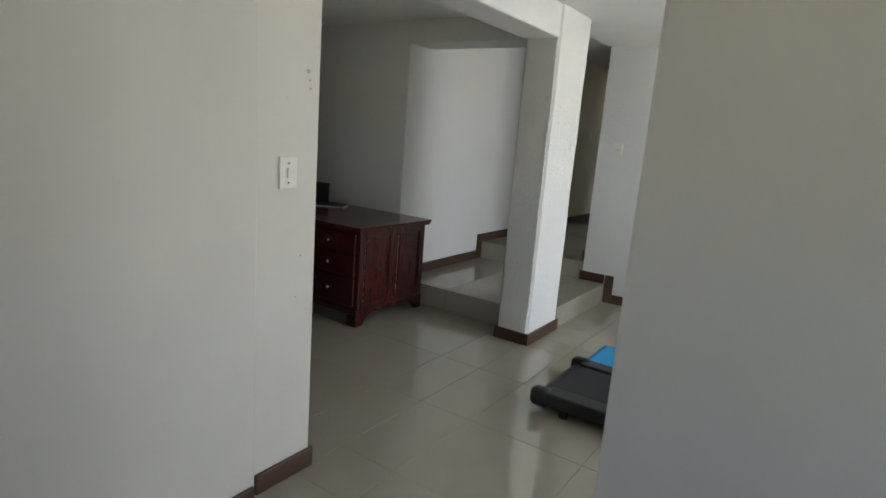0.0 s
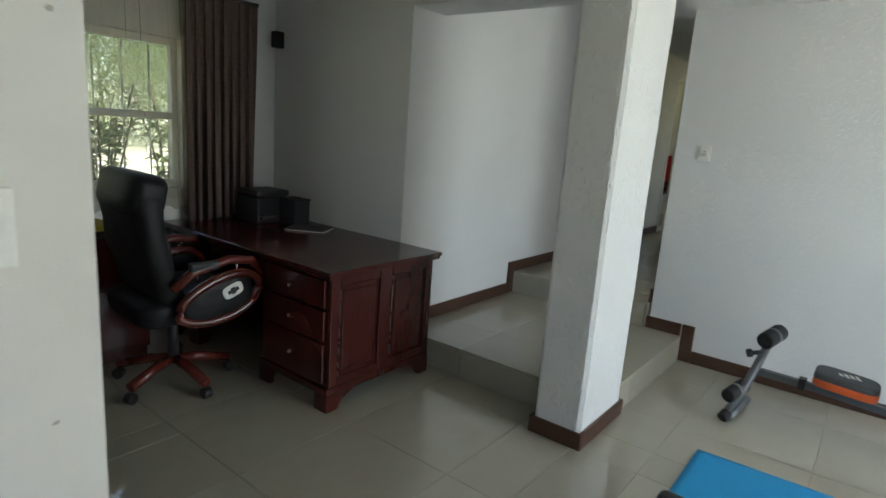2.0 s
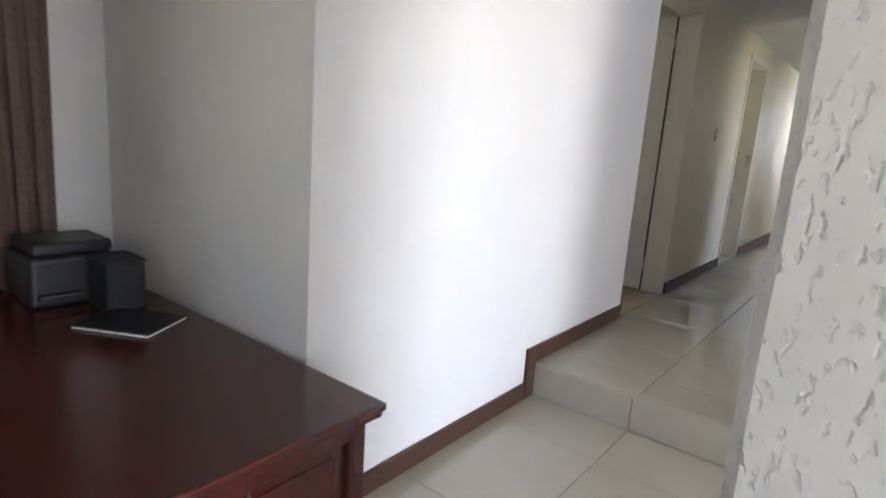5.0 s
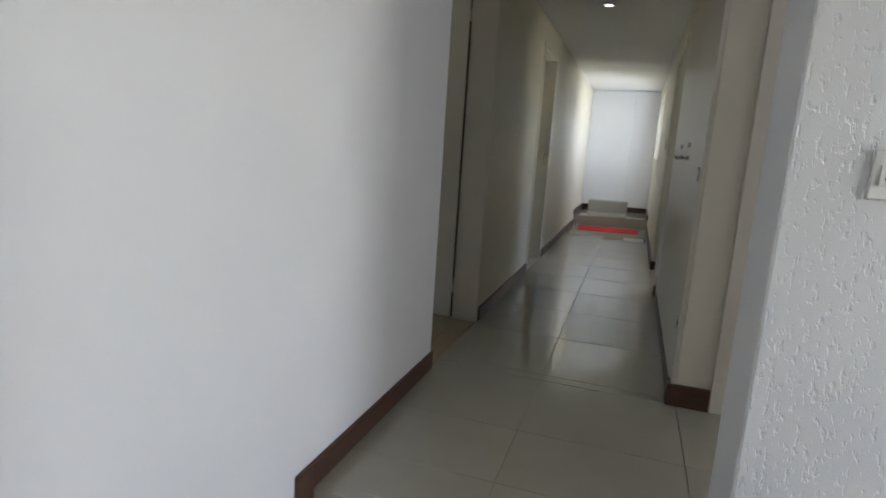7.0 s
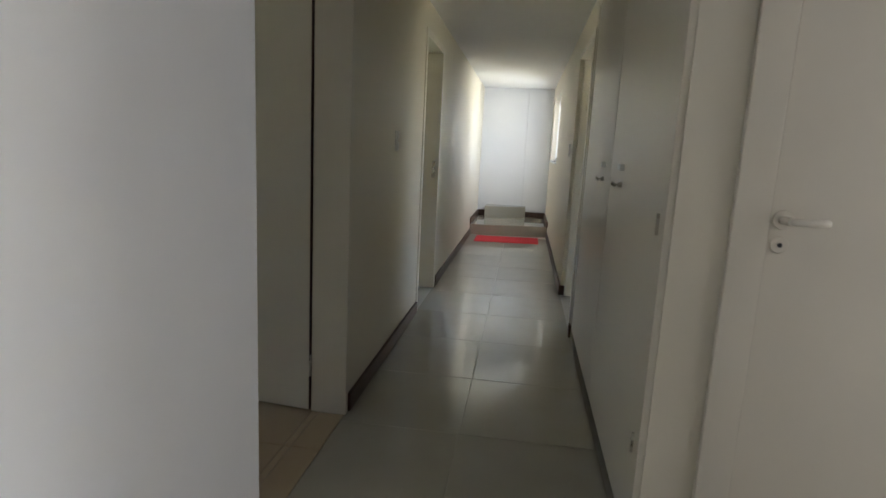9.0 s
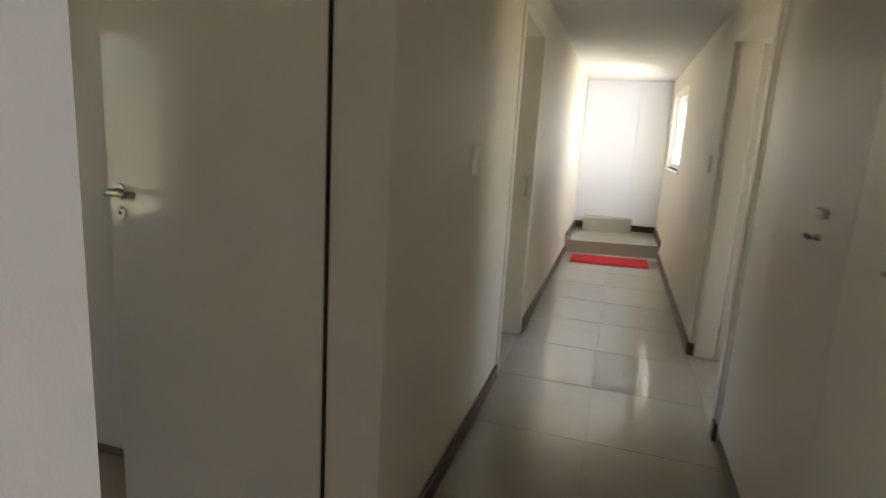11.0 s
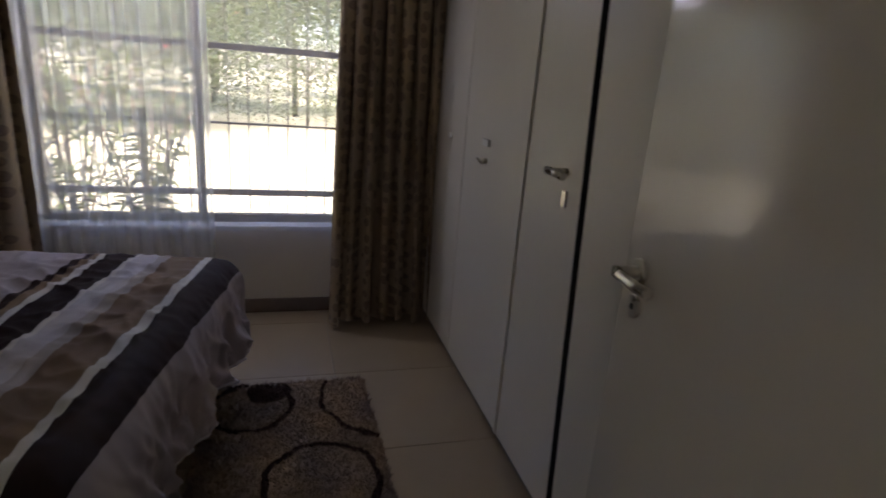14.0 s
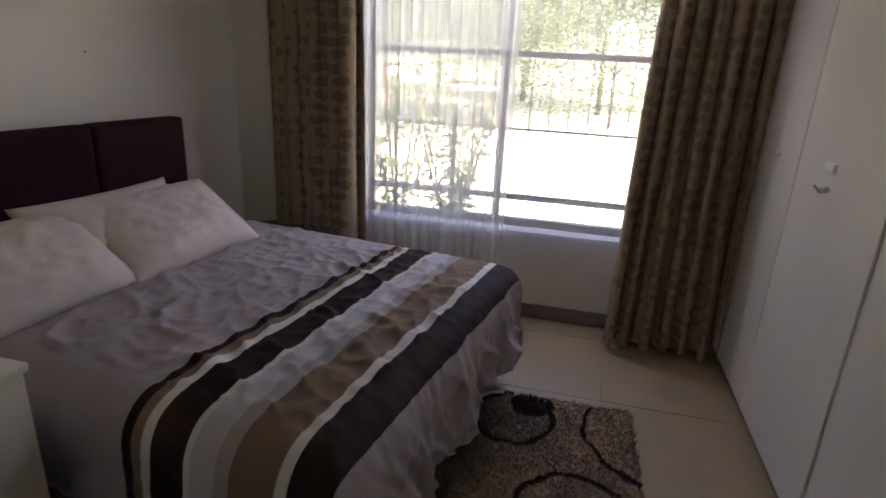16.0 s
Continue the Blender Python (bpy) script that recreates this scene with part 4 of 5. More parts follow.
part("main_rail", tube_bm([(-0.80, 4.85, 0.245), (-0.5, 4.85, 0.24), (-0.17, 4.85, 0.215)], 0.026, square=True), STEEL, ab)
part("rail_joint", box_bm(-0.60, -0.565, 4.825, 4.875, 0.215, 0.275, bevel=0.004), BLACK_PL, ab)
part("lower_tube", tube_bm([(-0.19, 4.85, 0.23), (-0.10, 4.85, 0.20), (0.0, 4.85, 0.13), (0.12, 4.85, 0.05), (0.35, 4.85, 0.03)], 0.028, 10), STEEL, ab)
part("strut", tube_bm([(-0.14, 4.84, 0.17), (0.12, 4.82, 0.04), (0.34, 4.82, 0.03)], 0.014, 8), CHROME, ab)
seat = part("seat_pad", pad_bm(0.14, 0.10, 0.028, 0.35, 0.45, m=pose(-0.40, 4.85, 0.318, 0, 4)), GREYPAD, ab, "grey vinyl seat")
part("seat_trim", pad_bm(0.141, 0.101, 0.026, 0.25, 0.45, m=pose(-0.40, 4.85, 0.296, 0, 4)), ORANGE, seat, "orange side band")
for i, (dx, w) in enumerate(((-0.045, 0.018), (-0.02, 0.03), (0.005, 0.025), (0.03, 0.03))):
    part("seat_print", box_bm(dx - 0.008, dx + 0.008, -w, w, 0.0, 0.0012, m=pose(-0.385, 4.85, 0.3462, 0, 4, 18)), WHITE_PL, seat, "pale printed bar")
part("back_bar", tube_bm([(-0.19, 4.85, 0.22), (-0.175, 4.85, 0.38), (-0.12, 4.85, 0.52), (-0.075, 4.85, 0.68), (-0.06, 4.85, 0.90), (-0.08, 4.85, 1.02)], 0.018, 10), STEEL, ab)
for x, z in ((-0.185, 0.352), (-0.133, 0.487), (-0.085, 0.652), (-0.075, 0.847)):
    for s in (-1, 1):
        rl = part("massage_roll", cyl_bm((x, 4.85 + s * 0.03, z), (x, 4.85 + s * 0.115, z), 0.048, seg=22, bevel=0.016), BLACK_MATT, ab, "black foam roll")
        part("roll_cap", cyl_bm((x, 4.85 + s * 0.115, z), (x, 4.85 + s * 0.119, z), 0.024, seg=18), ORANGE, rl, "orange end cap")

# ---- bedroom: wardrobe ----
wd = thing("wardrobe", "tall white painted built-in wardrobe along the wall", "wardrobe", pose(0, 0, 0))
part("body", box_bm((-5.99, -4.45, 7.545, 8.14, Z2 + 0.07, 2.69), (-4.45, -3.75, 8.12, 8.14, Z2 + 0.07, 2.69), (-3.75, XL - 0.16, 7.545, 8.14, Z2 + 0.07, 2.69)), PAINT, wd)
part("plinth", box_bm(-5.99, XL - 0.16, 7.555, 8.10, Z2, Z2 + 0.07), BED_TILE, wd, "low recessed plinth")
for x0, x1 in ((-5.985, -5.28), (-5.275, -4.575), (-4.57, -4.043), (-4.019, -2.87)):
    leaf = part("wardrobe_door", box_bm(x0 + 0.002, x1 - 0.002, 7.52, 7.543, Z2 + 0.06, 2.685, bevel=0.002), PAINT, wd)
    for v in leaf.data.vertices:
        # the third door hangs out of true beside a dark wedge-shaped gap
        if x0 == -4.57 and v.co.x > -4.2:
            v.co.x += -0.070 - 0.062 * (v.co.z - 0.4)
        elif x0 == -4.019 and v.co.x < -3.9:
            v.co.x += -0.062 - 0.062 * (v.co.z - 0.4)
    if x0 == -4.57:
        hx = -4.275
        # Black strip on the door edge paints the wedge gap's shade.
        strip = box_bm(-4.1145, -4.1125, 7.5215, 7.542, Z2 + 0.065, 2.68)
        for v in strip.verts:
            v.co.x -= 0.062 * (v.co.z - 0.4)
        part("gap_shade", strip, BLACK_MATT, leaf, "dark strip standing in for shade in the door gap")
        h = part("handle", tube_bm([(hx, 7.52, 1.488), (hx, 7.475, 1.488), (hx - 0.03, 7.47, 1.488), (hx + 0.075, 7.47, 1.486)], 0.012, 10), NICKEL, leaf, "satin metal handle")
        part("keyhole_plate", box_bm(hx - 0.003, hx + 0.022, 7.514, 7.52, 1.385, 1.435, bevel=0.003), NICKEL, leaf)
    elif x0 == -5.275:
        part("catch", box_bm(-5.01, -4.94, 7.508, 7.52, 1.475, 1.502, bevel=0.003), WHITE_PL, leaf, "cream plastic catch")
        part("key", key_bm((-4.97, 7.52, 1.415), (0, -1, 0), (1, 0, 0)), NICKEL, leaf, "small key in its lock")
    elif x0 == -5.985:
        part("knob", cyl_bm((-5.50, 7.52, 1.46), (-5.50, 7.505, 1.46), 0.014, bevel=0.003), WHITE_PL, leaf)
part("cover_strip", box_bm(-4.582, -4.562, 7.512, 7.52, Z2 + 0.06, 2.685, bevel=0.003), PAINT, wd)

# ---- bedroom: bed ----
BX0, BX1, BYH, BYF, BTOP = -5.42, -4.06, 4.95, 6.45, 0.89
BEDM = Matrix.Translation((-5.19, 4.95, 0)) @ pose(0, 0, 0, 0, 0, -8) @ Matrix.Translation((5.19, -4.95, 0))
bed = thing("bed", "double bed with dark maroon padded headboard", "bed", BEDM)
part("bed_base", box_bm(BX0 + 0.02, BX1 - 0.02, BYH, BYF - 0.02, 0.48, 0.66, bevel=0.02), BLACK_MATT, bed)
part("mattress", box_bm(BX0, BX1, BYH, BYF, 0.66, BTOP - 0.02, bevel=0.05, seg=4), PAPER, bed)
for x in (BX0 + 0.1, BX1 - 0.1):
    for y in (BYH + 0.1, BYF - 0.12):
        part("leg", cyl_bm((x, y, Z2), (x, y, 0.48), 0.022, 0.03), BLACK_PL, bed)
HEADB = pbr("maroon_velvet", (0.034, 0.007, 0.012), (0.022, 0.005, 0.008), 20, 0.9, 0.3, 300, spec=0.2)
hw = (5.19 - 3.83) / 3
for k in range(3):
    xc = -5.19 + hw * (k + 0.5)
    part("headboard_panel", box_bm(xc - hw / 2 + 0.002, xc + hw / 2 - 0.002, 4.87, 4.955, 0.5, 1.455, bevel=0.022, seg=4), HEADB, bed, "padded maroon panel")
part("headboard_back", box_bm(-5.185, -3.835, 4.85, 4.872, 0.36, 1.44), HEADB, bed)

def crease(m, scale, strength):
    """Adds soft cloth creases over a material's fine weave."""
    nt = m.node_tree
    b = nt.nodes["Principled BSDF"]
    old = next(x for x in nt.nodes if x.type == "BUMP")
    tc = next(x for x in nt.nodes if x.type == "TEX_COORD")
    n = nt.nodes.new("ShaderNodeTexNoise")
    n.noise_type = "RIDGED_MULTIFRACTAL"
    n.inputs["Scale"].default_value, n.inputs["Detail"].default_value, n.inputs["Distortion"].default_value = scale, 3, 0.8
    nt.links.new(tc.outputs["Object"], n.inputs["Vector"])
    bp = nt.nodes.new("ShaderNodeBump")
    bp.inputs["Strength"].default_value, bp.inputs["Distance"].default_value = strength, 0.012
    nt.links.new(n.outputs["Fac"], bp.inputs["Height"])
    nt.links.new(old.outputs[0], bp.inputs["Normal"])
    nt.links.new(bp.outputs[0], b.inputs["Normal"])


# duvet with stripes
def stripe_cloth():
    m = pbr("striped_duvet_cloth", (0.42, 0.38, 0.40), None, 8, 0.72, 0.25, 600, spec=0.12)
    nt = m.node_tree
    b = nt.nodes["Principled BSDF"]
    b.inputs["Sheen Weight"].default_value = 0.0
    uv = nt.nodes.new("ShaderNodeUVMap")
    sep = nt.nodes.new("ShaderNodeSeparateXYZ")
    nt.links.new(uv.outputs[0], sep.inputs[0])
    rp = nt.nodes.new("ShaderNodeValToRGB")
    rp.color_ramp.interpolation = "CONSTANT"
    lil, dk, wh, tan, sat = (0.50, 0.435, 0.435), (0.045, 0.024, 0.021), (0.80, 0.77, 0.72), (0.29, 0.20, 0.135), (0.64, 0.60, 0.62)
    bands = ((0.0, lil), (0.40, dk), (0.42, tan), (0.44, wh), (0.460, dk), (0.526, wh), (0.536, sat), (0.585, (0.50, 0.44, 0.41)), (0.612, tan), (0.690, wh), (0.708, dk), (0.785, lil))
    els = rp.color_ramp.elements
    els[0].position, els[0].color = bands[0][0], (*bands[0][1], 1)
    els[1].position, els[1].color = bands[1][0], (*bands[1][1], 1)
    for p, c in bands[2:]:
        e = els.new(p)
        e.color = (*c, 1)
    nt.links.new(sep.outputs["Y"], rp.inputs[0])
    old = b.inputs["Base Color"].links[0].from_socket
    mx = nt.nodes.new("ShaderNodeMix")
    mx.data_type, mx.blend_type = "RGBA", "MULTIPLY"
    mx.inputs[0].default_value = 0.25
    crease(m, 9, 0.6)
    nt.links.new(rp.outputs[0], mx.inputs[6])
    nt.links.new(old, mx.inputs[7])
    nt.links.new(mx.outputs[2], b.inputs["Base Color"])
    return m


def duvet():
    """A quilt over the mattress, hanging down both sides and the foot in folds."""
    drop, foot = 0.42, 0.40
    nx, ny = 190, 190
    ins = 0.045
    w, l = BX1 - BX0 - 2 * ins, BYF - (BYH + 0.16) - ins

    def ridge(a, b, c):
        """Narrow raised creases: sharp where the noise crosses zero."""
        return (1 - min(1, abs(noise.noise((a, b, c))) * 2.2)) ** 3

    bm = bmesh.new()
    uvl = bm.loops.layers.uv.new("cloth")
    g, uvs = [], {}
    for i in range(nx + 1):
        s = -drop + (w + 2 * drop) * i / nx
        row = []
        for j in range(ny + 1):
            t = (l + foot) * j / ny
            ox = max(0, -s, s - w)
            sx = -1 if s < 0 else 1
            oy = max(0, t - l)
            cx, cy = min(max(s, 0), w), min(t, l)
            # bend over a rounded edge, then hang
            def bend(o, r=0.11):
                a = min(o / r, math.pi / 2)
                return r * math.sin(a), r * (1 - math.cos(a)) + max(0, o - r * math.pi / 2)
            hx, zx = bend(ox) if ox else (0, 0)
            hy, zy = bend(oy) if oy else (0, 0)
            z = BTOP + 0.048 - max(zx, zy) - 0.35 * min(zx, zy)
            per = cy if ox > oy else 3 + cx
            hang = max(zx, zy) / 0.4
            soft = 1.5 if oy > ox else 0.4
            fold = soft * (0.020 * hang * math.sin(per * 15 + 3.2 * math.sin(per * 3.7) + hang) + 0.030 * min(1, 1.6 * hang * hang + 0.2 * hang) * ridge(per * 7 + 1.2 * hang, hang * 1.4, 2) + 0.014 * min(1, 2 * hang) * ridge(per * 15 - 2 * hang, hang * 3, 6)) + 0.05 * hang * noise.noise((per * 2.5, hang * 1.5, 4))
            x = BX0 + ins + cx + (sx * (hx + 0.05 * zx + fold) if ox else 0) + (0.03 * hang * sx if oy and ox else 0)
            y = BYH + 0.16 + cy + (hy + 0.06 * zy + fold if oy else 0)
            if not ox and not oy:
                z += 0.009 * noise.noise((x * 3, y * 3, 1)) + 0.004 * noise.noise((x * 9, y * 6, 7)) + 0.011 * ridge(x * 2.2 + y * 3.6, y * 2.0 - x * 5, 3) + 0.009 * ridge(x * 8 - y * 4, y * 3 + x * 3, 5) + 0.009 * ridge(x * 5 + y * 13, y * 4 - x * 9, 8)
                edge = min(cx, w - cx, l - cy)
                z -= 0.008 * max(0, 1 - edge / 0.12)
            z += 0.003 * noise.noise((x * 22, y * 22, z * 22))
            v = bm.verts.new((x, y, z))
            uvs[v] = ((s + drop) / (w + 2 * drop), (t - 0.17 + 0.03 * (s - 0.5 * w)) / (l - 0.12 + foot))
            row.append(v)
        g.append(row)
    for a, b in zip(g, g[1:]):
        for j in range(ny):
            f = bm.faces.new((a[j], a[j + 1], b[j + 1], b[j]))
            f.smooth = True
            for lp in f.loops:
                lp[uvl].uv = uvs[lp.vert]
    hem = [row[-1].co.copy() for row in g]
    sides = ([v.co.copy() for v in g[0]], [v.co.copy() for v in g[-1]])
    return bm, hem, sides


duv_bm, duv_hem, duv_sides = duvet()
duv = tagged(part("duvet", duv_bm, stripe_cloth()), "lilac grey duvet with brown and cream stripes over the bed", "duvet")
duv.matrix_world = BEDM
HEM = pbr("lilac_hem_cotton", (0.55, 0.50, 0.52), None, 20, 0.7)
for line in (duv_hem, *duv_sides):
    part("hem", tube_bm(line[::2], 0.006, 6), HEM, duv, "stitched lilac hem")
PILLOW = pbr("pale_pillow_cotton", (0.70, 0.60, 0.535), (0.67, 0.57, 0.505), 6, 0.75, 0.3, 400)
crease(PILLOW, 5, 0.6)


def pillow(x, y, z, rx, rz, seed):
    bm = bmesh.new()
    n = 34
    for side in (-1, 1):
        g = []
        for i in range(n + 1):
            row = []
            for j in range(n + 1):
                u, v = 2 * i / n - 1, 2 * j / n - 1
                d = (1 - abs(u) ** 2.6) * (1 - abs(v) ** 2.6)
                pinch = 1 - 0.07 * (u * u * (1 - v * v) + v * v * (1 - u * u))
                hgt = 0.085 * max(0, d) ** 0.55 + d * (0.020 * noise.noise((u * 2.5 + seed, v * 2.5, side)) + 0.012 * (1 - min(1, 2.5 * abs(noise.noise((u * 4 + v * 2 + seed, v * 5 - u, side)))) ) ** 2 + 0.006 * noise.noise((u * 8, v * 8 + seed, side)))
                row.append(bm.verts.new((0.33 * u * (1 - 0.06 * (1 - v * v) * abs(u)) , 0.21 * v * (1 - 0.06 * (1 - u * u) * abs(v)), side * hgt if 0 < i < n and 0 < j < n else 0)))
            g.append(row)
        for a, b in zip(g, g[1:]):
            for j in range(n):
                f = bm.faces.new((a[j], a[j + 1], b[j + 1], b[j]) if side > 0 else (b[j], b[j + 1], a[j + 1], a[j]))
                f.smooth = True
    bmesh.ops.remove_doubles(bm, verts=list(bm.verts), dist=0.0005)
    ob = tagged(part("pillow", bm, PILLOW), "plump pale cotton pillow leaning on the headboard", "pillow", "pillows")
    ob.matrix_world = pose(x, y, z, rx, 0, rz)
    return ob


pillow(-4.83, 5.13, 1.06, -34, -9, 1.0)
pillow(-4.22, 5.03, 1.055, -34, -7, 5.0)
pillow(-4.66, 5.03, 1.035, -58, -8, 9.0)

# rug
def rug_cloth():
    m = pbr("shaggy_rug_pile", (0.50, 0.35, 0.21), (0.25, 0.205, 0.19), 4.5, 0.95, 0.6, 220)
    nt = m.node_tree
    b = nt.nodes["Principled BSDF"]
    src = b.inputs["Base Color"].links[0].from_socket
    tc = next(x for x in nt.nodes if x.type == "TEX_COORD")
    prev = src
    # dark looping lines: rings round a few centres
    for cx, cy, r, wd_ in ((0.16, 0.06, 0.20, 0.012), (-0.34, -0.19, 0.17, 0.012), (-0.36, 0.43, 0.33, 0.010), (-0.45, -0.12, 0.05, 0.042), (0.62, -0.25, 0.33, 0.012), (0.52, 0.35, 0.2, 0.011)):
        mp = nt.nodes.new("ShaderNodeMapping")
        mp.inputs["Location"].default_value = (-cx, -cy, 0)
        nt.links.new(tc.outputs["Object"], mp.inputs[0])
        wob = nt.nodes.new("ShaderNodeTexNoise")
        wob.inputs["Scale"].default_value = 9
        nt.links.new(tc.outputs["Object"], wob.inputs["Vector"])
        ln = nt.nodes.new("ShaderNodeVectorMath")
        ln.operation = "LENGTH"
        flat = nt.nodes.new("ShaderNodeVectorMath")
        flat.operation = "MULTIPLY"
        flat.inputs[1].default_value = (1, 1, 0)
        nt.links.new(mp.outputs[0], flat.inputs[0])
        nt.links.new(flat.outputs[0], ln.inputs[0])
        ad = nt.nodes.new("ShaderNodeMath")
        ad.operation = "MULTIPLY_ADD"
        ad.inputs[1].default_value = 0.07
        nt.links.new(wob.outputs["Fac"], ad.inputs[0])
        nt.links.new(ln.outputs["Value"], ad.inputs[2])
        sb = nt.nodes.new("ShaderNodeMath")
        sb.operation = "SUBTRACT"
        sb.inputs[1].default_value = r + 0.035
        nt.links.new(ad.outputs[0], sb.inputs[0])
        ab_ = nt.nodes.new("ShaderNodeMath")
        ab_.operation = "ABSOLUTE"
        nt.links.new(sb.outputs[0], ab_.inputs[0])
        lt = nt.nodes.new("ShaderNodeMath")
        lt.operation = "LESS_THAN"
        lt.inputs[1].default_value = wd_
        nt.links.new(ab_.outputs[0], lt.inputs[0])
        mx = nt.nodes.new("ShaderNodeMix")
        mx.data_type = "RGBA"
        nt.links.new(lt.outputs[0], mx.inputs[0])
        nt.links.new(prev, mx.inputs[6])
        mx.inputs[7].default_value = (0.05, 0.022, 0.016, 1)
        prev = mx.outputs[2]
    nt.links.new(prev, b.inputs["Base Color"])
    return m


bm = bmesh.new()
rnd = random.Random(12)
RUGM = pose(-4.62, 6.78, Z2, 0, 0, 1)
g = []
for i in range(61):
    g.append([bm.verts.new((-0.52 + 1.04 * i / 60, -0.38 + 0.68 * j / 36, 0.016 + 0.006 * noise.noise((i * 0.6, j * 0.6, 0)) - (0.015 if i in (0, 60) or j in (0, 36) else 0))) for j in range(37)])
for a, b in zip(g, g[1:]):
    for j in range(36):
        bm.faces.new((a[j], b[j], b[j + 1], a[j + 1])).smooth = True
for k in range(19000):
    p = Vector((rnd.uniform(-0.52, 0.52), rnd.uniform(-0.38, 0.30), 0.012))
    d = Vector((rnd.uniform(-1, 1), rnd.uniform(-1, 1), 1.1)).normalized() * rnd.uniform(0.014, 0.028)
    s = d.cross(Vector((rnd.uniform(-1, 1), rnd.uniform(-1, 1), 0.2))).normalized() * 0.0035
    bm.faces.new([bm.verts.new(q) for q in (p - s, p + s, p + d)])
RUGPILE = rug_cloth()
rug = tagged(part("rug", bm, RUGPILE), "shaggy beige rug with looping brown lines", "rug")
rug.matrix_world = RUGM

# bedside things
bt = thing("bedside_table", "cream painted bedside chest standing by the bed", "bedside table", pose(-3.61, 5.30, 0))
part("top", box_bm(-0.22, 0.22, -0.22, 0.22, 1.015, 1.04, bevel=0.008, seg=3), PAINT, bt)
part("body", box_bm(-0.21, 0.21, -0.21, 0.21, Z2 + 0.05, 1.015, bevel=0.005), PAINT, bt)
part("plinth", box_bm(-0.19, 0.19, -0.19, 0.19, Z2, Z2 + 0.05), PAINT, bt)
for z0, z1 in ((0.41, 0.60), (0.61, 0.80), (0.81, 1.0)):
    dr = part("drawer", box_bm(0.21, 0.226, -0.195, 0.195, z0, z1, bevel=0.004), PAINT, bt)
    part("knob", cyl_bm((0.226, 0, (z0 + z1) / 2), (0.248, 0, (z0 + z1) / 2), 0.011, bevel=0.003), NICKEL, dr)
rt = thing("side_table", "small round dark table between bed and curtain", "side table", pose(-5.62, 5.14, -0.04))
part("tabletop", cyl_bm((0, 0, 0.855), (0, 0, 0.87), 0.15, seg=36, bevel=0.004), BLACK_PL, rt, "dark glossy round top")
part("rim", tube_bm([(0.15 * math.cos(a * 0.1963), 0.15 * math.sin(a * 0.1963), 0.865) for a in range(33)], 0.007, 8), CHROME, rt)
for k in range(3):
    a = k * 2.094
    part("leg", tube_bm([(0.12 * math.cos(a), 0.12 * math.sin(a), 0.856), (0.05 * math.cos(a), 0.05 * math.sin(a), 0.6), (0.14 * math.cos(a), 0.14 * math.sin(a), Z2 + 0.034)], 0.009, 8), BLACK_PL, rt)
# cloth over a chair in the far room
sc = thing("chair", "chair with a red cloth over its back", "chair", pose(-3.15, 9.95, Z2))
part("back", box_bm(-0.2, 0.2, 0.18, 0.21, 0.45, 0.95, bevel=0.01), DESK, sc)
part("seat", box_bm(-0.2, 0.2, -0.2, 0.2, 0.42, 0.46, bevel=0.01), DESK, sc)
part("red_cloth", box_bm(-0.18, 0.18, 0.165, 0.225, 0.6, 0.97, bevel=0.014, seg=3), RED, sc, "folded red cloth")
for x in (-0.18, 0.18):
    for y in (-0.18, 0.19):
        part("leg", box_bm(x - 0.017, x + 0.017, y - 0.017, y + 0.017, 0, 0.43), DESK, sc)


# ---- switches, sockets, lamps ----
def wall_plate(name, origin, n, u, w, h, kind, label, category="light switch"):
    """A plate on a wall at origin: n stands off the wall, u runs along it."""
    n, u = Vector(n), Vector(u)
    m = Matrix((( *u, 0), (0, 0, 1, 0), (*n, 0), (0, 0, 0, 1))).transposed()
    m.translation = Vector(origin)
    t = thing(name, label, category, m)
    part("plate", box_bm(-w / 2, w / 2, -h / 2, h / 2, 0, 0.009, bevel=0.004), WHITE_PL, t)
    if kind == "switch":
        part("rocker", box_bm(-0.008, 0.008, -0.018, 0.018, 0.008, 0.016, bevel=0.002), WHITE_PL, t)
        for s in (-1, 1):
            part("screw", cyl_bm((0, s * 0.035, 0.008), (0, s * 0.035, 0.011), 0.004, seg=10), STEEL, t)
    elif kind == "double":
        for s in (-1, 1):
            part("rocker", box_bm(-w * 0.35, w * 0.35, s * h * 0.27 - 0.022, s * h * 0.27 + 0.022, 0.008, 0.016, bevel=0.002), WHITE_PL, t)
    else:
        part("socket_face", box_bm(-0.022, 0.022, -0.022, 0.022, 0.008, 0.012, bevel=0.002), WHITE_PL, t)
        for a, b in ((0, 0.011), (-0.009, -0.007), (0.009, -0.007)):
            part("socket_hole", cyl_bm((a, b, 0.011), (a, b, 0.0127), 0.0035, seg=10), BLACK_PL, t)
    return t


wall_plate("light_switch", (-1.36, 1.628, 1.235), (1, 0, 0), (0, 1, 0), 0.078, 0.115, "switch", "cream single light switch on the entrance wall")
wall_plate("wall_socket", (-1.375, 5.355, 1.395), (0, -1, 0), (1, 0, 0), 0.075, 0.10, "socket", "white aerial socket plate on rough plaster", "wall socket")
wall_plate("light_switch", (XL, 8.09, 1.555), (1, 0, 0), (0, 1, 0), 0.045, 0.11, "double", "narrow white double switch on the corridor wall")
wall_plate("light_switch", (XR, 10.04, 1.56), (-1, 0, 0), (0, 1, 0), 0.045, 0.11, "double", "narrow white double switch beside the doorway")
sp = thing("wall_speaker", "small black speaker box high on the wall", "speaker", pose(0, 0, 0))
part("body", box_bm(-3.945, -3.895, 3.90, 3.97, 1.90, 2.01, bevel=0.006), BLACK_PL, sp)
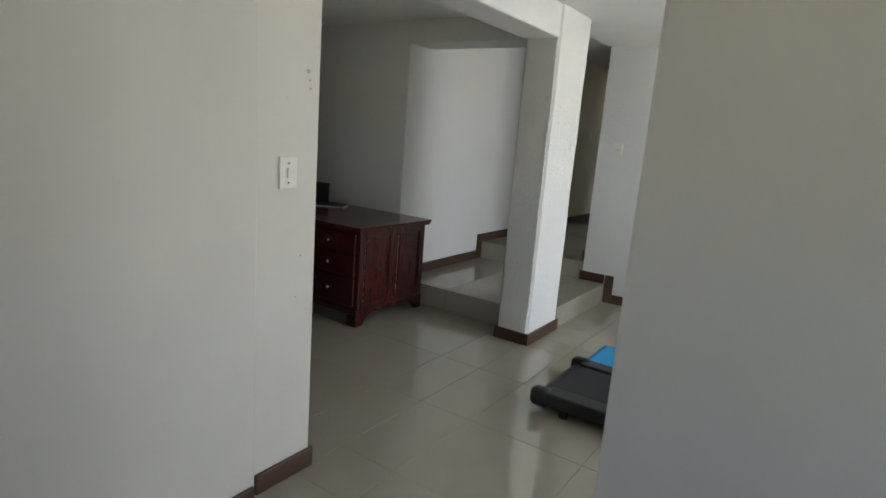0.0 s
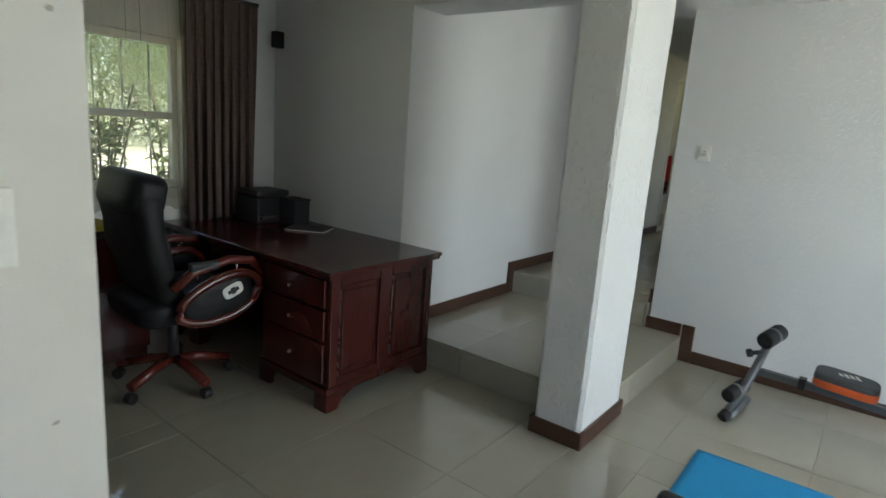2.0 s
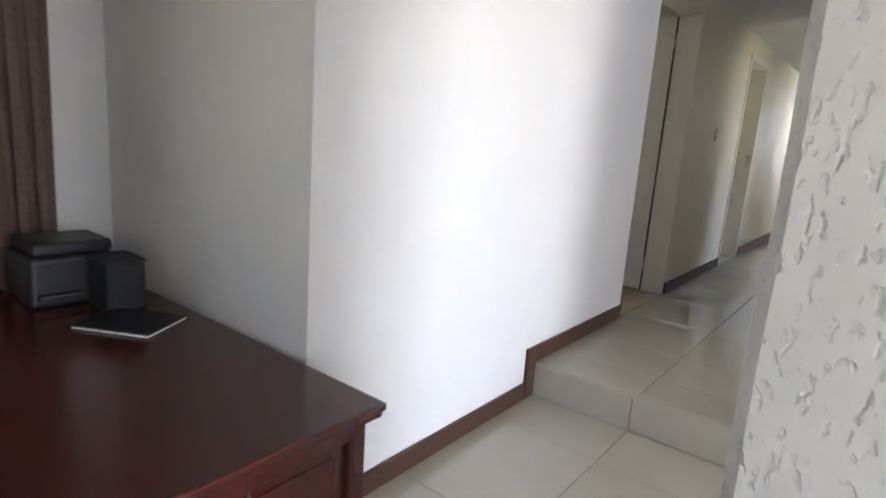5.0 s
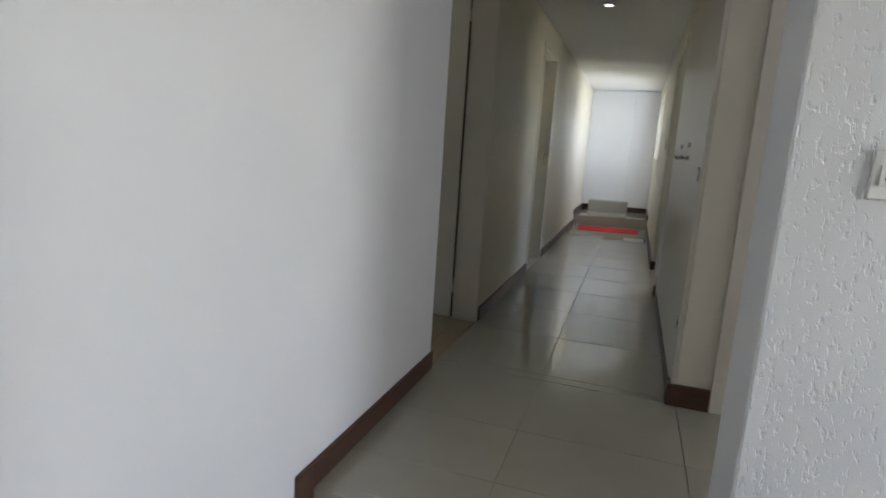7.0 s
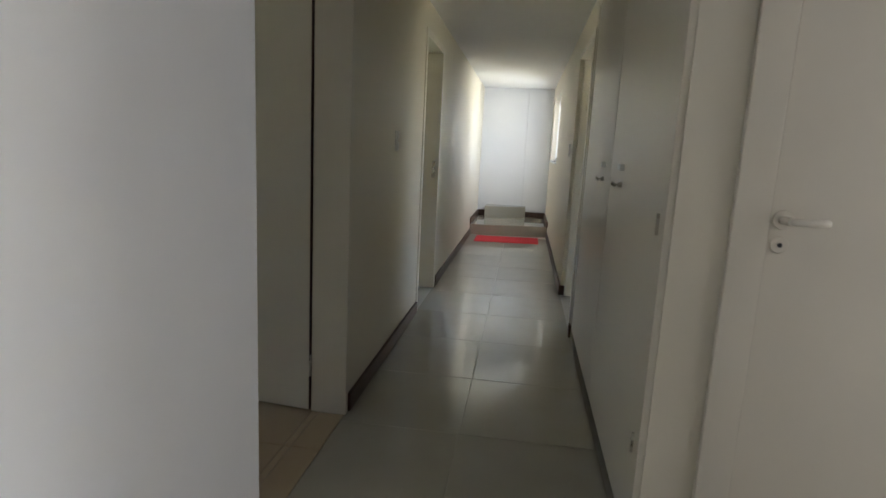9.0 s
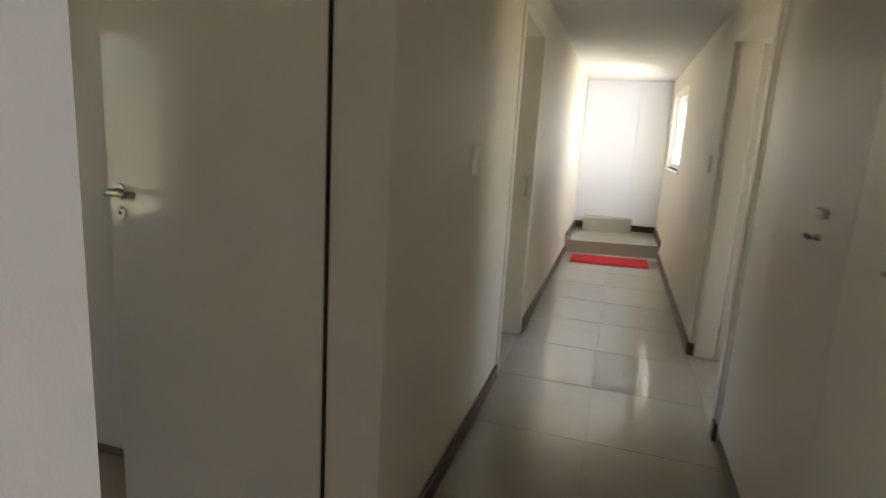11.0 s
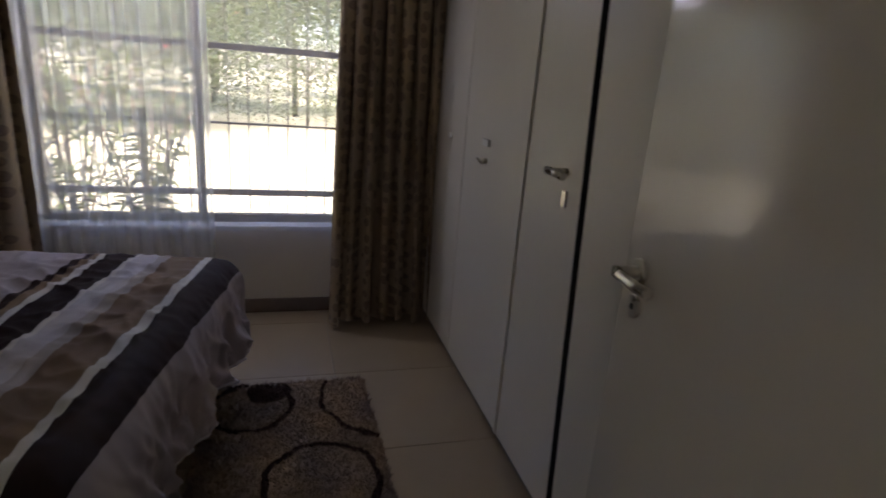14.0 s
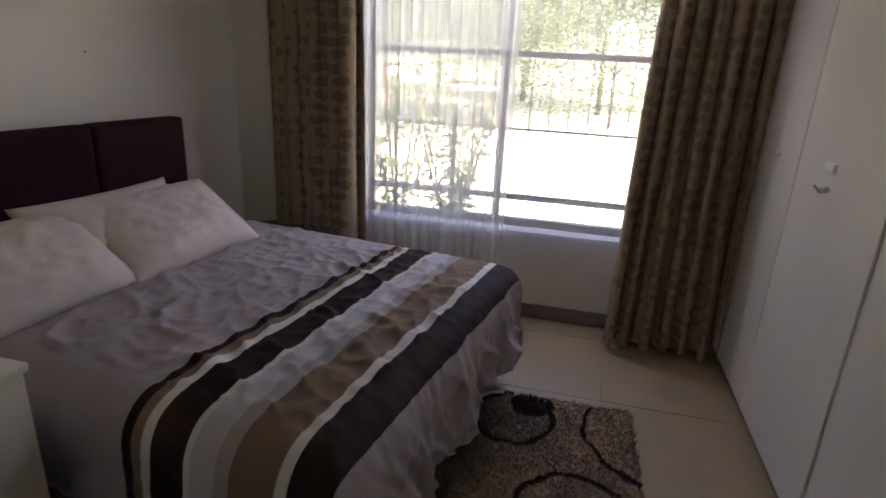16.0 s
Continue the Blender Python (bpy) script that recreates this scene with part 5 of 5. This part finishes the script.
part("grille", box_bm(-3.94, -3.90, 3.894, 3.90, 1.908, 2.0, bevel=0.002), BLACK_MATT, sp)
pl = part("strike_plate", box_bm(XL - 0.05, XL - 0.02, 9.667, 9.672, 1.28, 1.42), NICKEL)
tagged(pl, "metal strike plate in the door frame", "strike plate")
for y in (8.5,):
    dl = thing("ceiling_downlight", "round white downlight in the corridor ceiling", "ceiling light", pose(-2.19, y, 2.5), "corridor lights")
    part("rim", cyl_bm((0, 0, -0.012), (0, 0, 0), 0.055, seg=28, bevel=0.003), WHITE_PL, dl)
    part("lens", cyl_bm((0, 0, -0.016), (0, 0, -0.012), 0.030, seg=28), LIT_LENS, dl)


# ---- corridor end ----
def skew_step(name, xa, xb, ya, yb, y2, z0, z1, material, label):
    bm = bmesh.new()
    vs = [bm.verts.new(p) for p in ((xa, ya, z0), (xb, yb, z0), (xb, y2, z0), (xa, y2, z0), (xa, ya, z1), (xb, yb, z1), (xb, y2, z1), (xa, y2, z1))]
    for f in ((0, 3, 2, 1), (4, 5, 6, 7), (0, 1, 5, 4), (1, 2, 6, 5), (2, 3, 7, 6), (3, 0, 4, 7)):
        bm.faces.new([vs[i] for i in f])
    bmesh.ops.bevel(bm, geom=list(bm.edges), offset=0.004, segments=2, affect="EDGES")
    return setting(name, bm, material, label, "step")


setting("pilaster_corridor_end", box_bm((-2.0, XR, 14.175, 14.2, Z3 + 0.086, 2.5), bevel=0.012), WALL, "shallow white pilaster on the end wall", "pilaster")
skew_step("step_corridor_end", XL + 0.001, XR - 0.001, 12.92, 13.12, 14.198, Z2, Z3, TILE, "beige tiled step across the corridor end")
skew_step("step_corridor_top", -2.56, -1.93, 13.82, 13.98, 14.18, Z3, Z3 + 0.18, TILE, "short second step against the end wall")

bm = bmesh.new()
n1, n2 = 60, 14
g = []
for i in range(n1 + 1):
    u = i / n1
    g.append([bm.verts.new((-2.585 + 0.85 * u, 12.33 + 0.10 * u + 0.52 * j / n2, Z2 + 0.012 + 0.003 * noise.noise((u * 30, j * 2.0, 0)) - (0.009 if j in (0, n2) or i in (0, n1) else 0))) for j in range(n2 + 1)])
for a, b in zip(g, g[1:]):
    for j in range(n2):
        bm.faces.new((a[j], b[j], b[j + 1], a[j + 1])).smooth = True
tagged(part("floor_mat", bm, RED), "bright red cloth mat in front of the step", "mat")


# ---- wall marks ----
def paint_chips(name, spots, n, u, material, label):
    """Small irregular chips in the paint, each a thin flake."""
    rnd = random.Random(77)
    n, u = Vector(n), Vector(u)
    bm = bmesh.new()
    for p, r in spots:
        p = Vector(p)
        k = 9
        top = [bm.verts.new(p + n * 0.0015 + u * (r * rnd.uniform(0.5, 1.1) * math.cos(6.283 * i / k)) + Vector((0, 0, 0.7 * r * rnd.uniform(0.4, 1.2) * math.sin(6.283 * i / k)))) for i in range(k)]
        low = [bm.verts.new(v.co - n * 0.0014) for v in top]
        bm.faces.new(top)
        for i in range(k):
            bm.faces.new((low[i], low[(i + 1) % k], top[(i + 1) % k], top[i]))
    return setting(name, bm, material, label, "wall mark")


CHIP = pbr("old_paint_mark", (0.52, 0.49, 0.43), (0.42, 0.39, 0.34), 60, 0.85)
paint_chips("wall_marks_entry", [((-1.36, 1.715, 1.60), 0.012), ((-1.36, 1.722, 1.57), 0.009), ((-1.36, 1.728, 1.54), 0.007), ((-1.36, 1.62, 1.50), 0.004), ((-1.36, 1.70, 0.92), 0.006), ((-1.36, 1.68, 0.76), 0.005), ((-1.36, 1.735, 0.70), 0.004)], (1, 0, 0), (0, 1, 0), CHIP, "small grey scuffs on the entrance wall")
paint_chips("wall_marks_bedroom", [((-4.95, 4.70, 1.72), 0.010), ((-4.4, 4.70, 1.78), 0.014), ((-4.32, 4.70, 1.70), 0.008), ((-4.1, 4.70, 1.83), 0.007)], (0, 1, 0), (1, 0, 0), CHIP, "faint stains on the bedroom wall")

# ---- outside ----
ground = setting("ground", box_bm(-400, 400, -400, 400, -0.5, -0.17), GRASS, "sunlit lawn reaching the horizon", "ground")


def tree(x, y, h, spread, seed, leaves, leaf, flowers=0, low=0):
    rnd = random.Random(seed)
    t = thing("tree", "leafy garden tree with a broken sunlit crown", "tree", pose(x, y, -0.17), "garden trees")
    bm = bmesh.new()
    top = Vector((rnd.uniform(-0.2, 0.2), rnd.uniform(-0.2, 0.2), h * 0.5))
    tube_r = 0.013 * h
    cyl_bm((0, 0, 0), top, tube_r, tube_r * 0.6, 10, bm)
    tips = [top + Vector((0, 0, h * 0.3))]
    for k in range(7):
        a = k * 0.9 + rnd.uniform(0, 0.5)
        s = top * rnd.uniform(0.6, 1.0)
        e = s + Vector((math.cos(a) * spread * rnd.uniform(0.5, 0.9), math.sin(a) * spread * rnd.uniform(0.5, 0.9), h * rnd.uniform(0.15, 0.45)))
        cyl_bm(s, e, tube_r * 0.4, tube_r * 0.12, 6, bm)
        tips += [e, (s + e) / 2 + Vector((0, 0, 0.2)), e - Vector((0, 0, h * 0.2))]
    part("trunk", bm, BARK, t)
    tips += [Vector((rnd.uniform(-1, 1) * spread, rnd.uniform(-1, 1) * spread, h * rnd.uniform(0.1, 0.35))) for _ in range(low)]
    bm = bmesh.new()
    bf = bmesh.new()
    for k in range(int(leaves * 3.6)):
        c = rnd.choice(tips)
        p = c + Vector((rnd.gauss(0, 1), rnd.gauss(0, 1), rnd.gauss(0, 0.9))) * spread * 0.3
        if p.z < 0.3:
            continue
        d = Vector((rnd.uniform(-1, 1), rnd.uniform(-1, 1), rnd.uniform(-0.7, 0.7))).normalized()
        s = d.cross(Vector((rnd.uniform(-1, 1), rnd.uniform(-1, 1), rnd.uniform(-1, 1)))).normalized()
        ln = 0.0185 * h * rnd.uniform(0.5, 1.2)
        tgt = bf if k < flowers else bm
        vs = [tgt.verts.new(q) for q in (p, p + d * ln * 0.5 + s * ln * 0.25, p + d * ln, p + d * ln * 0.5 - s * ln * 0.25)]
        tgt.faces.new(vs)
    part("crown", bm, leaf, t)
    if flowers:
        part("blossom", bf, FLOWER, t, "small red blossoms")
    else:
        bf.free()


for k, (x, y, h, sp_, n, lf) in enumerate(((-22, 1.8, 8.5, 3.6, 9000, LEAF), (-27, 7.2, 9.5, 4.4, 9000, LEAF2), (-30, 13.0, 7.5, 4.2, 8000, LEAF), (-17, -2.5, 7, 3.4, 8000, LEAF), (-15, -8, 8, 3.8, 8000, LEAF2),
                                        (-34, 20, 9, 5.0, 8000, LEAF), (-33, 3.5, 11, 5.0, 9000, LEAF), (-36, -5, 10, 5.2, 8000, LEAF2), (-44, 12, 12, 6.5, 8000, LEAF), (-48, 27, 12, 7, 7000, LEAF2), (-50, 2, 13, 7, 7000, LEAF2))):
    tree(x, y, h, sp_, 40 + k, n, lf, 40 if k == 1 else 0)
for k, (x, y) in enumerate(((-23, -3.0), (-22, 0.5), (-23.5, 4.0), (-22.5, 7.5), (-24, 11.0), (-26, 14.5), (-29, 18.5), (-24, -6.5))):
    tree(x, y, 4.4, 2.3, 90 + k, 4200, LEAF if k % 2 else LEAF2, low=16)
tree(-20, 4.4, 6.0, 3.0, 71, 5000, LEAF2, 60)


def shrub(x, y, h, seed, stems):
    """A shrub of arching stems with long pointed leaves."""
    rnd = random.Random(seed)
    t = thing("shrub", "broad-leaved green shrub outside the window", "shrub", pose(x, y, -0.17), "garden shrubs")
    bs, bl = bmesh.new(), bmesh.new()
    for k in range(stems):
        a = rnd.uniform(0, 6.28)
        r = rnd.uniform(0.15, 0.6) * h * 0.5
        pts = [Vector((math.cos(a) * r * v ** 1.5, math.sin(a) * r * v ** 1.5, h * rnd.uniform(0.85, 1.0) * v)) for v in (0.0, 0.35, 0.7, 1.0)]
        tube_bm(pts, 0.010, 6, bs)
        for q in range(44):
            v = rnd.uniform(0.25, 1.0) * 3
            i = min(int(v), 2)
            p = pts[i].lerp(pts[i + 1], v - i)
            d = Vector((rnd.uniform(-1, 1), rnd.uniform(-1, 1), rnd.uniform(-0.5, 0.6))).normalized()
            s = d.cross(Vector((0, 0, 1))).normalized()
            ln = rnd.uniform(0.08, 0.19)
            mid = p + d * ln * 0.5
            vs = [bl.verts.new(w) for w in (p, mid + s * ln * 0.16, p + d * ln - Vector((0, 0, ln * 0.25)), mid - s * ln * 0.16)]
            bl.faces.new(vs)
    part("stem", bs, BARK, t)
    part("foliage", bl, LEAF2, t)


shrub(-7.6, 5.7, 1.75, 3, 10)
shrub(-7.9, 5.1, 2.0, 4, 9)
shrub(-6.5, 3.75, 1.7, 5, 9)
shrub(-7.2, 3.95, 1.9, 6, 9)


# ---- floor pieces ----
def lay_tiles(parent, name, rects, z, ox, oy, pitch, thick, material):
    """Square tiles on a grid through (ox, oy), cut to each rectangle; alike tiles share a mesh."""
    made = {}
    gap = 0.0013
    for x0, x1, y0, y1 in rects:
        for i in range(math.floor((x0 - ox) / pitch), math.ceil((x1 - ox) / pitch)):
            for j in range(math.floor((y0 - oy) / pitch), math.ceil((y1 - oy) / pitch)):
                a, b = max(x0, ox + i * pitch), min(x1, ox + (i + 1) * pitch)
                c, d = max(y0, oy + j * pitch), min(y1, oy + (j + 1) * pitch)
                if b - a < 0.02 or d - c < 0.02:
                    continue
                key = (round(b - a, 3), round(d - c, 3))
                if key not in made:
                    w, l = key[0] / 2 - gap, key[1] / 2 - gap
                    bm = bmesh.new()
                    lo = [bm.verts.new((sx * w, sy * l, -thick)) for sx, sy in ((-1, -1), (1, -1), (1, 1), (-1, 1))]
                    mid = [bm.verts.new((sx * w, sy * l, -0.0012)) for sx, sy in ((-1, -1), (1, -1), (1, 1), (-1, 1))]
                    up = [bm.verts.new((sx * (w - 0.0012), sy * (l - 0.0012), 0)) for sx, sy in ((-1, -1), (1, -1), (1, 1), (-1, 1))]
                    bm.faces.new(up)
                    for p, q in ((lo, mid), (mid, up)):
                        for k in range(4):
                            bm.faces.new((p[k], p[(k + 1) % 4], q[(k + 1) % 4], q[k]))
                    made[key] = mesh_of(name, bm, material)
                ob = new(name, made[key])
                ob.location = ((a + b) / 2, (c + d) / 2, z)
                ob.parent = parent


lay_tiles(floor_room, "tile", [(-4.0, XL, 1.77, 3.97), (XL, -1.36, 1.77, 4.0), (-1.36, 2.6, -1.2, 1.55), (-1.36, -0.095, 1.55, 1.70), (-1.36, 2.75, 1.70, 4.0), (-1.335, 2.75, 4.0, 5.355)], 0.0, -1.05, 2.575, 0.6, 0.01, TILE)
lay_tiles(floor_platform, "tile", [(XL, -1.335, 4.0, 5.355)], Z1, -2.20, 4.41, 0.6, 0.012, TILE)
lay_tiles(floor_corridor, "tile", [(XL, -1.575, 5.355, 5.62), (XL, 1.0, 5.62, 6.53), (XL, XR, 6.53, 12.93)], Z2, -2.18, 5.40, 0.6, 0.01, TILE)
lay_tiles(floor_bedroom, "tile", [(-6.0, XL - 0.15, 4.70, 7.56), (XL - 0.15, XL, 6.40, 7.255)], Z2, -4.62, 6.95, 0.6, 0.01, BED_TILE)


def riser_tiles(parent, along, fixed, a0, a1, z0, z1, origin, sign):
    """Upright tiles on a step's riser."""
    k = math.floor((a0 - origin) / 0.6)
    while origin + k * 0.6 < a1:
        a, b = max(a0, origin + k * 0.6), min(a1, origin + (k + 1) * 0.6)
        k += 1
        if b - a < 0.02:
            continue
        bx = (a + 0.0017, b - 0.0017, fixed, fixed + sign * 0.01, z0, z1) if along == "x" else (fixed, fixed + sign * 0.01, a + 0.0017, b - 0.0017, z0, z1)
        bx = (min(bx[0], bx[1]), max(bx[0], bx[1]), min(bx[2], bx[3]), max(bx[2], bx[3]), bx[4], bx[5])
        part("riser_tile", box_bm(*bx, bevel=0.0012, seg=1), TILE, parent)


riser_tiles(floor_platform, "x", 4.005, XL, -1.575, 0.0, Z1 - 0.013, -2.20, -1)
riser_tiles(floor_platform, "y", -1.345, 4.262, 5.38, 0.0, Z1 - 0.013, 4.41, 1)
riser_tiles(floor_corridor, "x", 5.365, XL, -1.577, Z1 + 0.001, Z2 - 0.011, -2.20, -1)
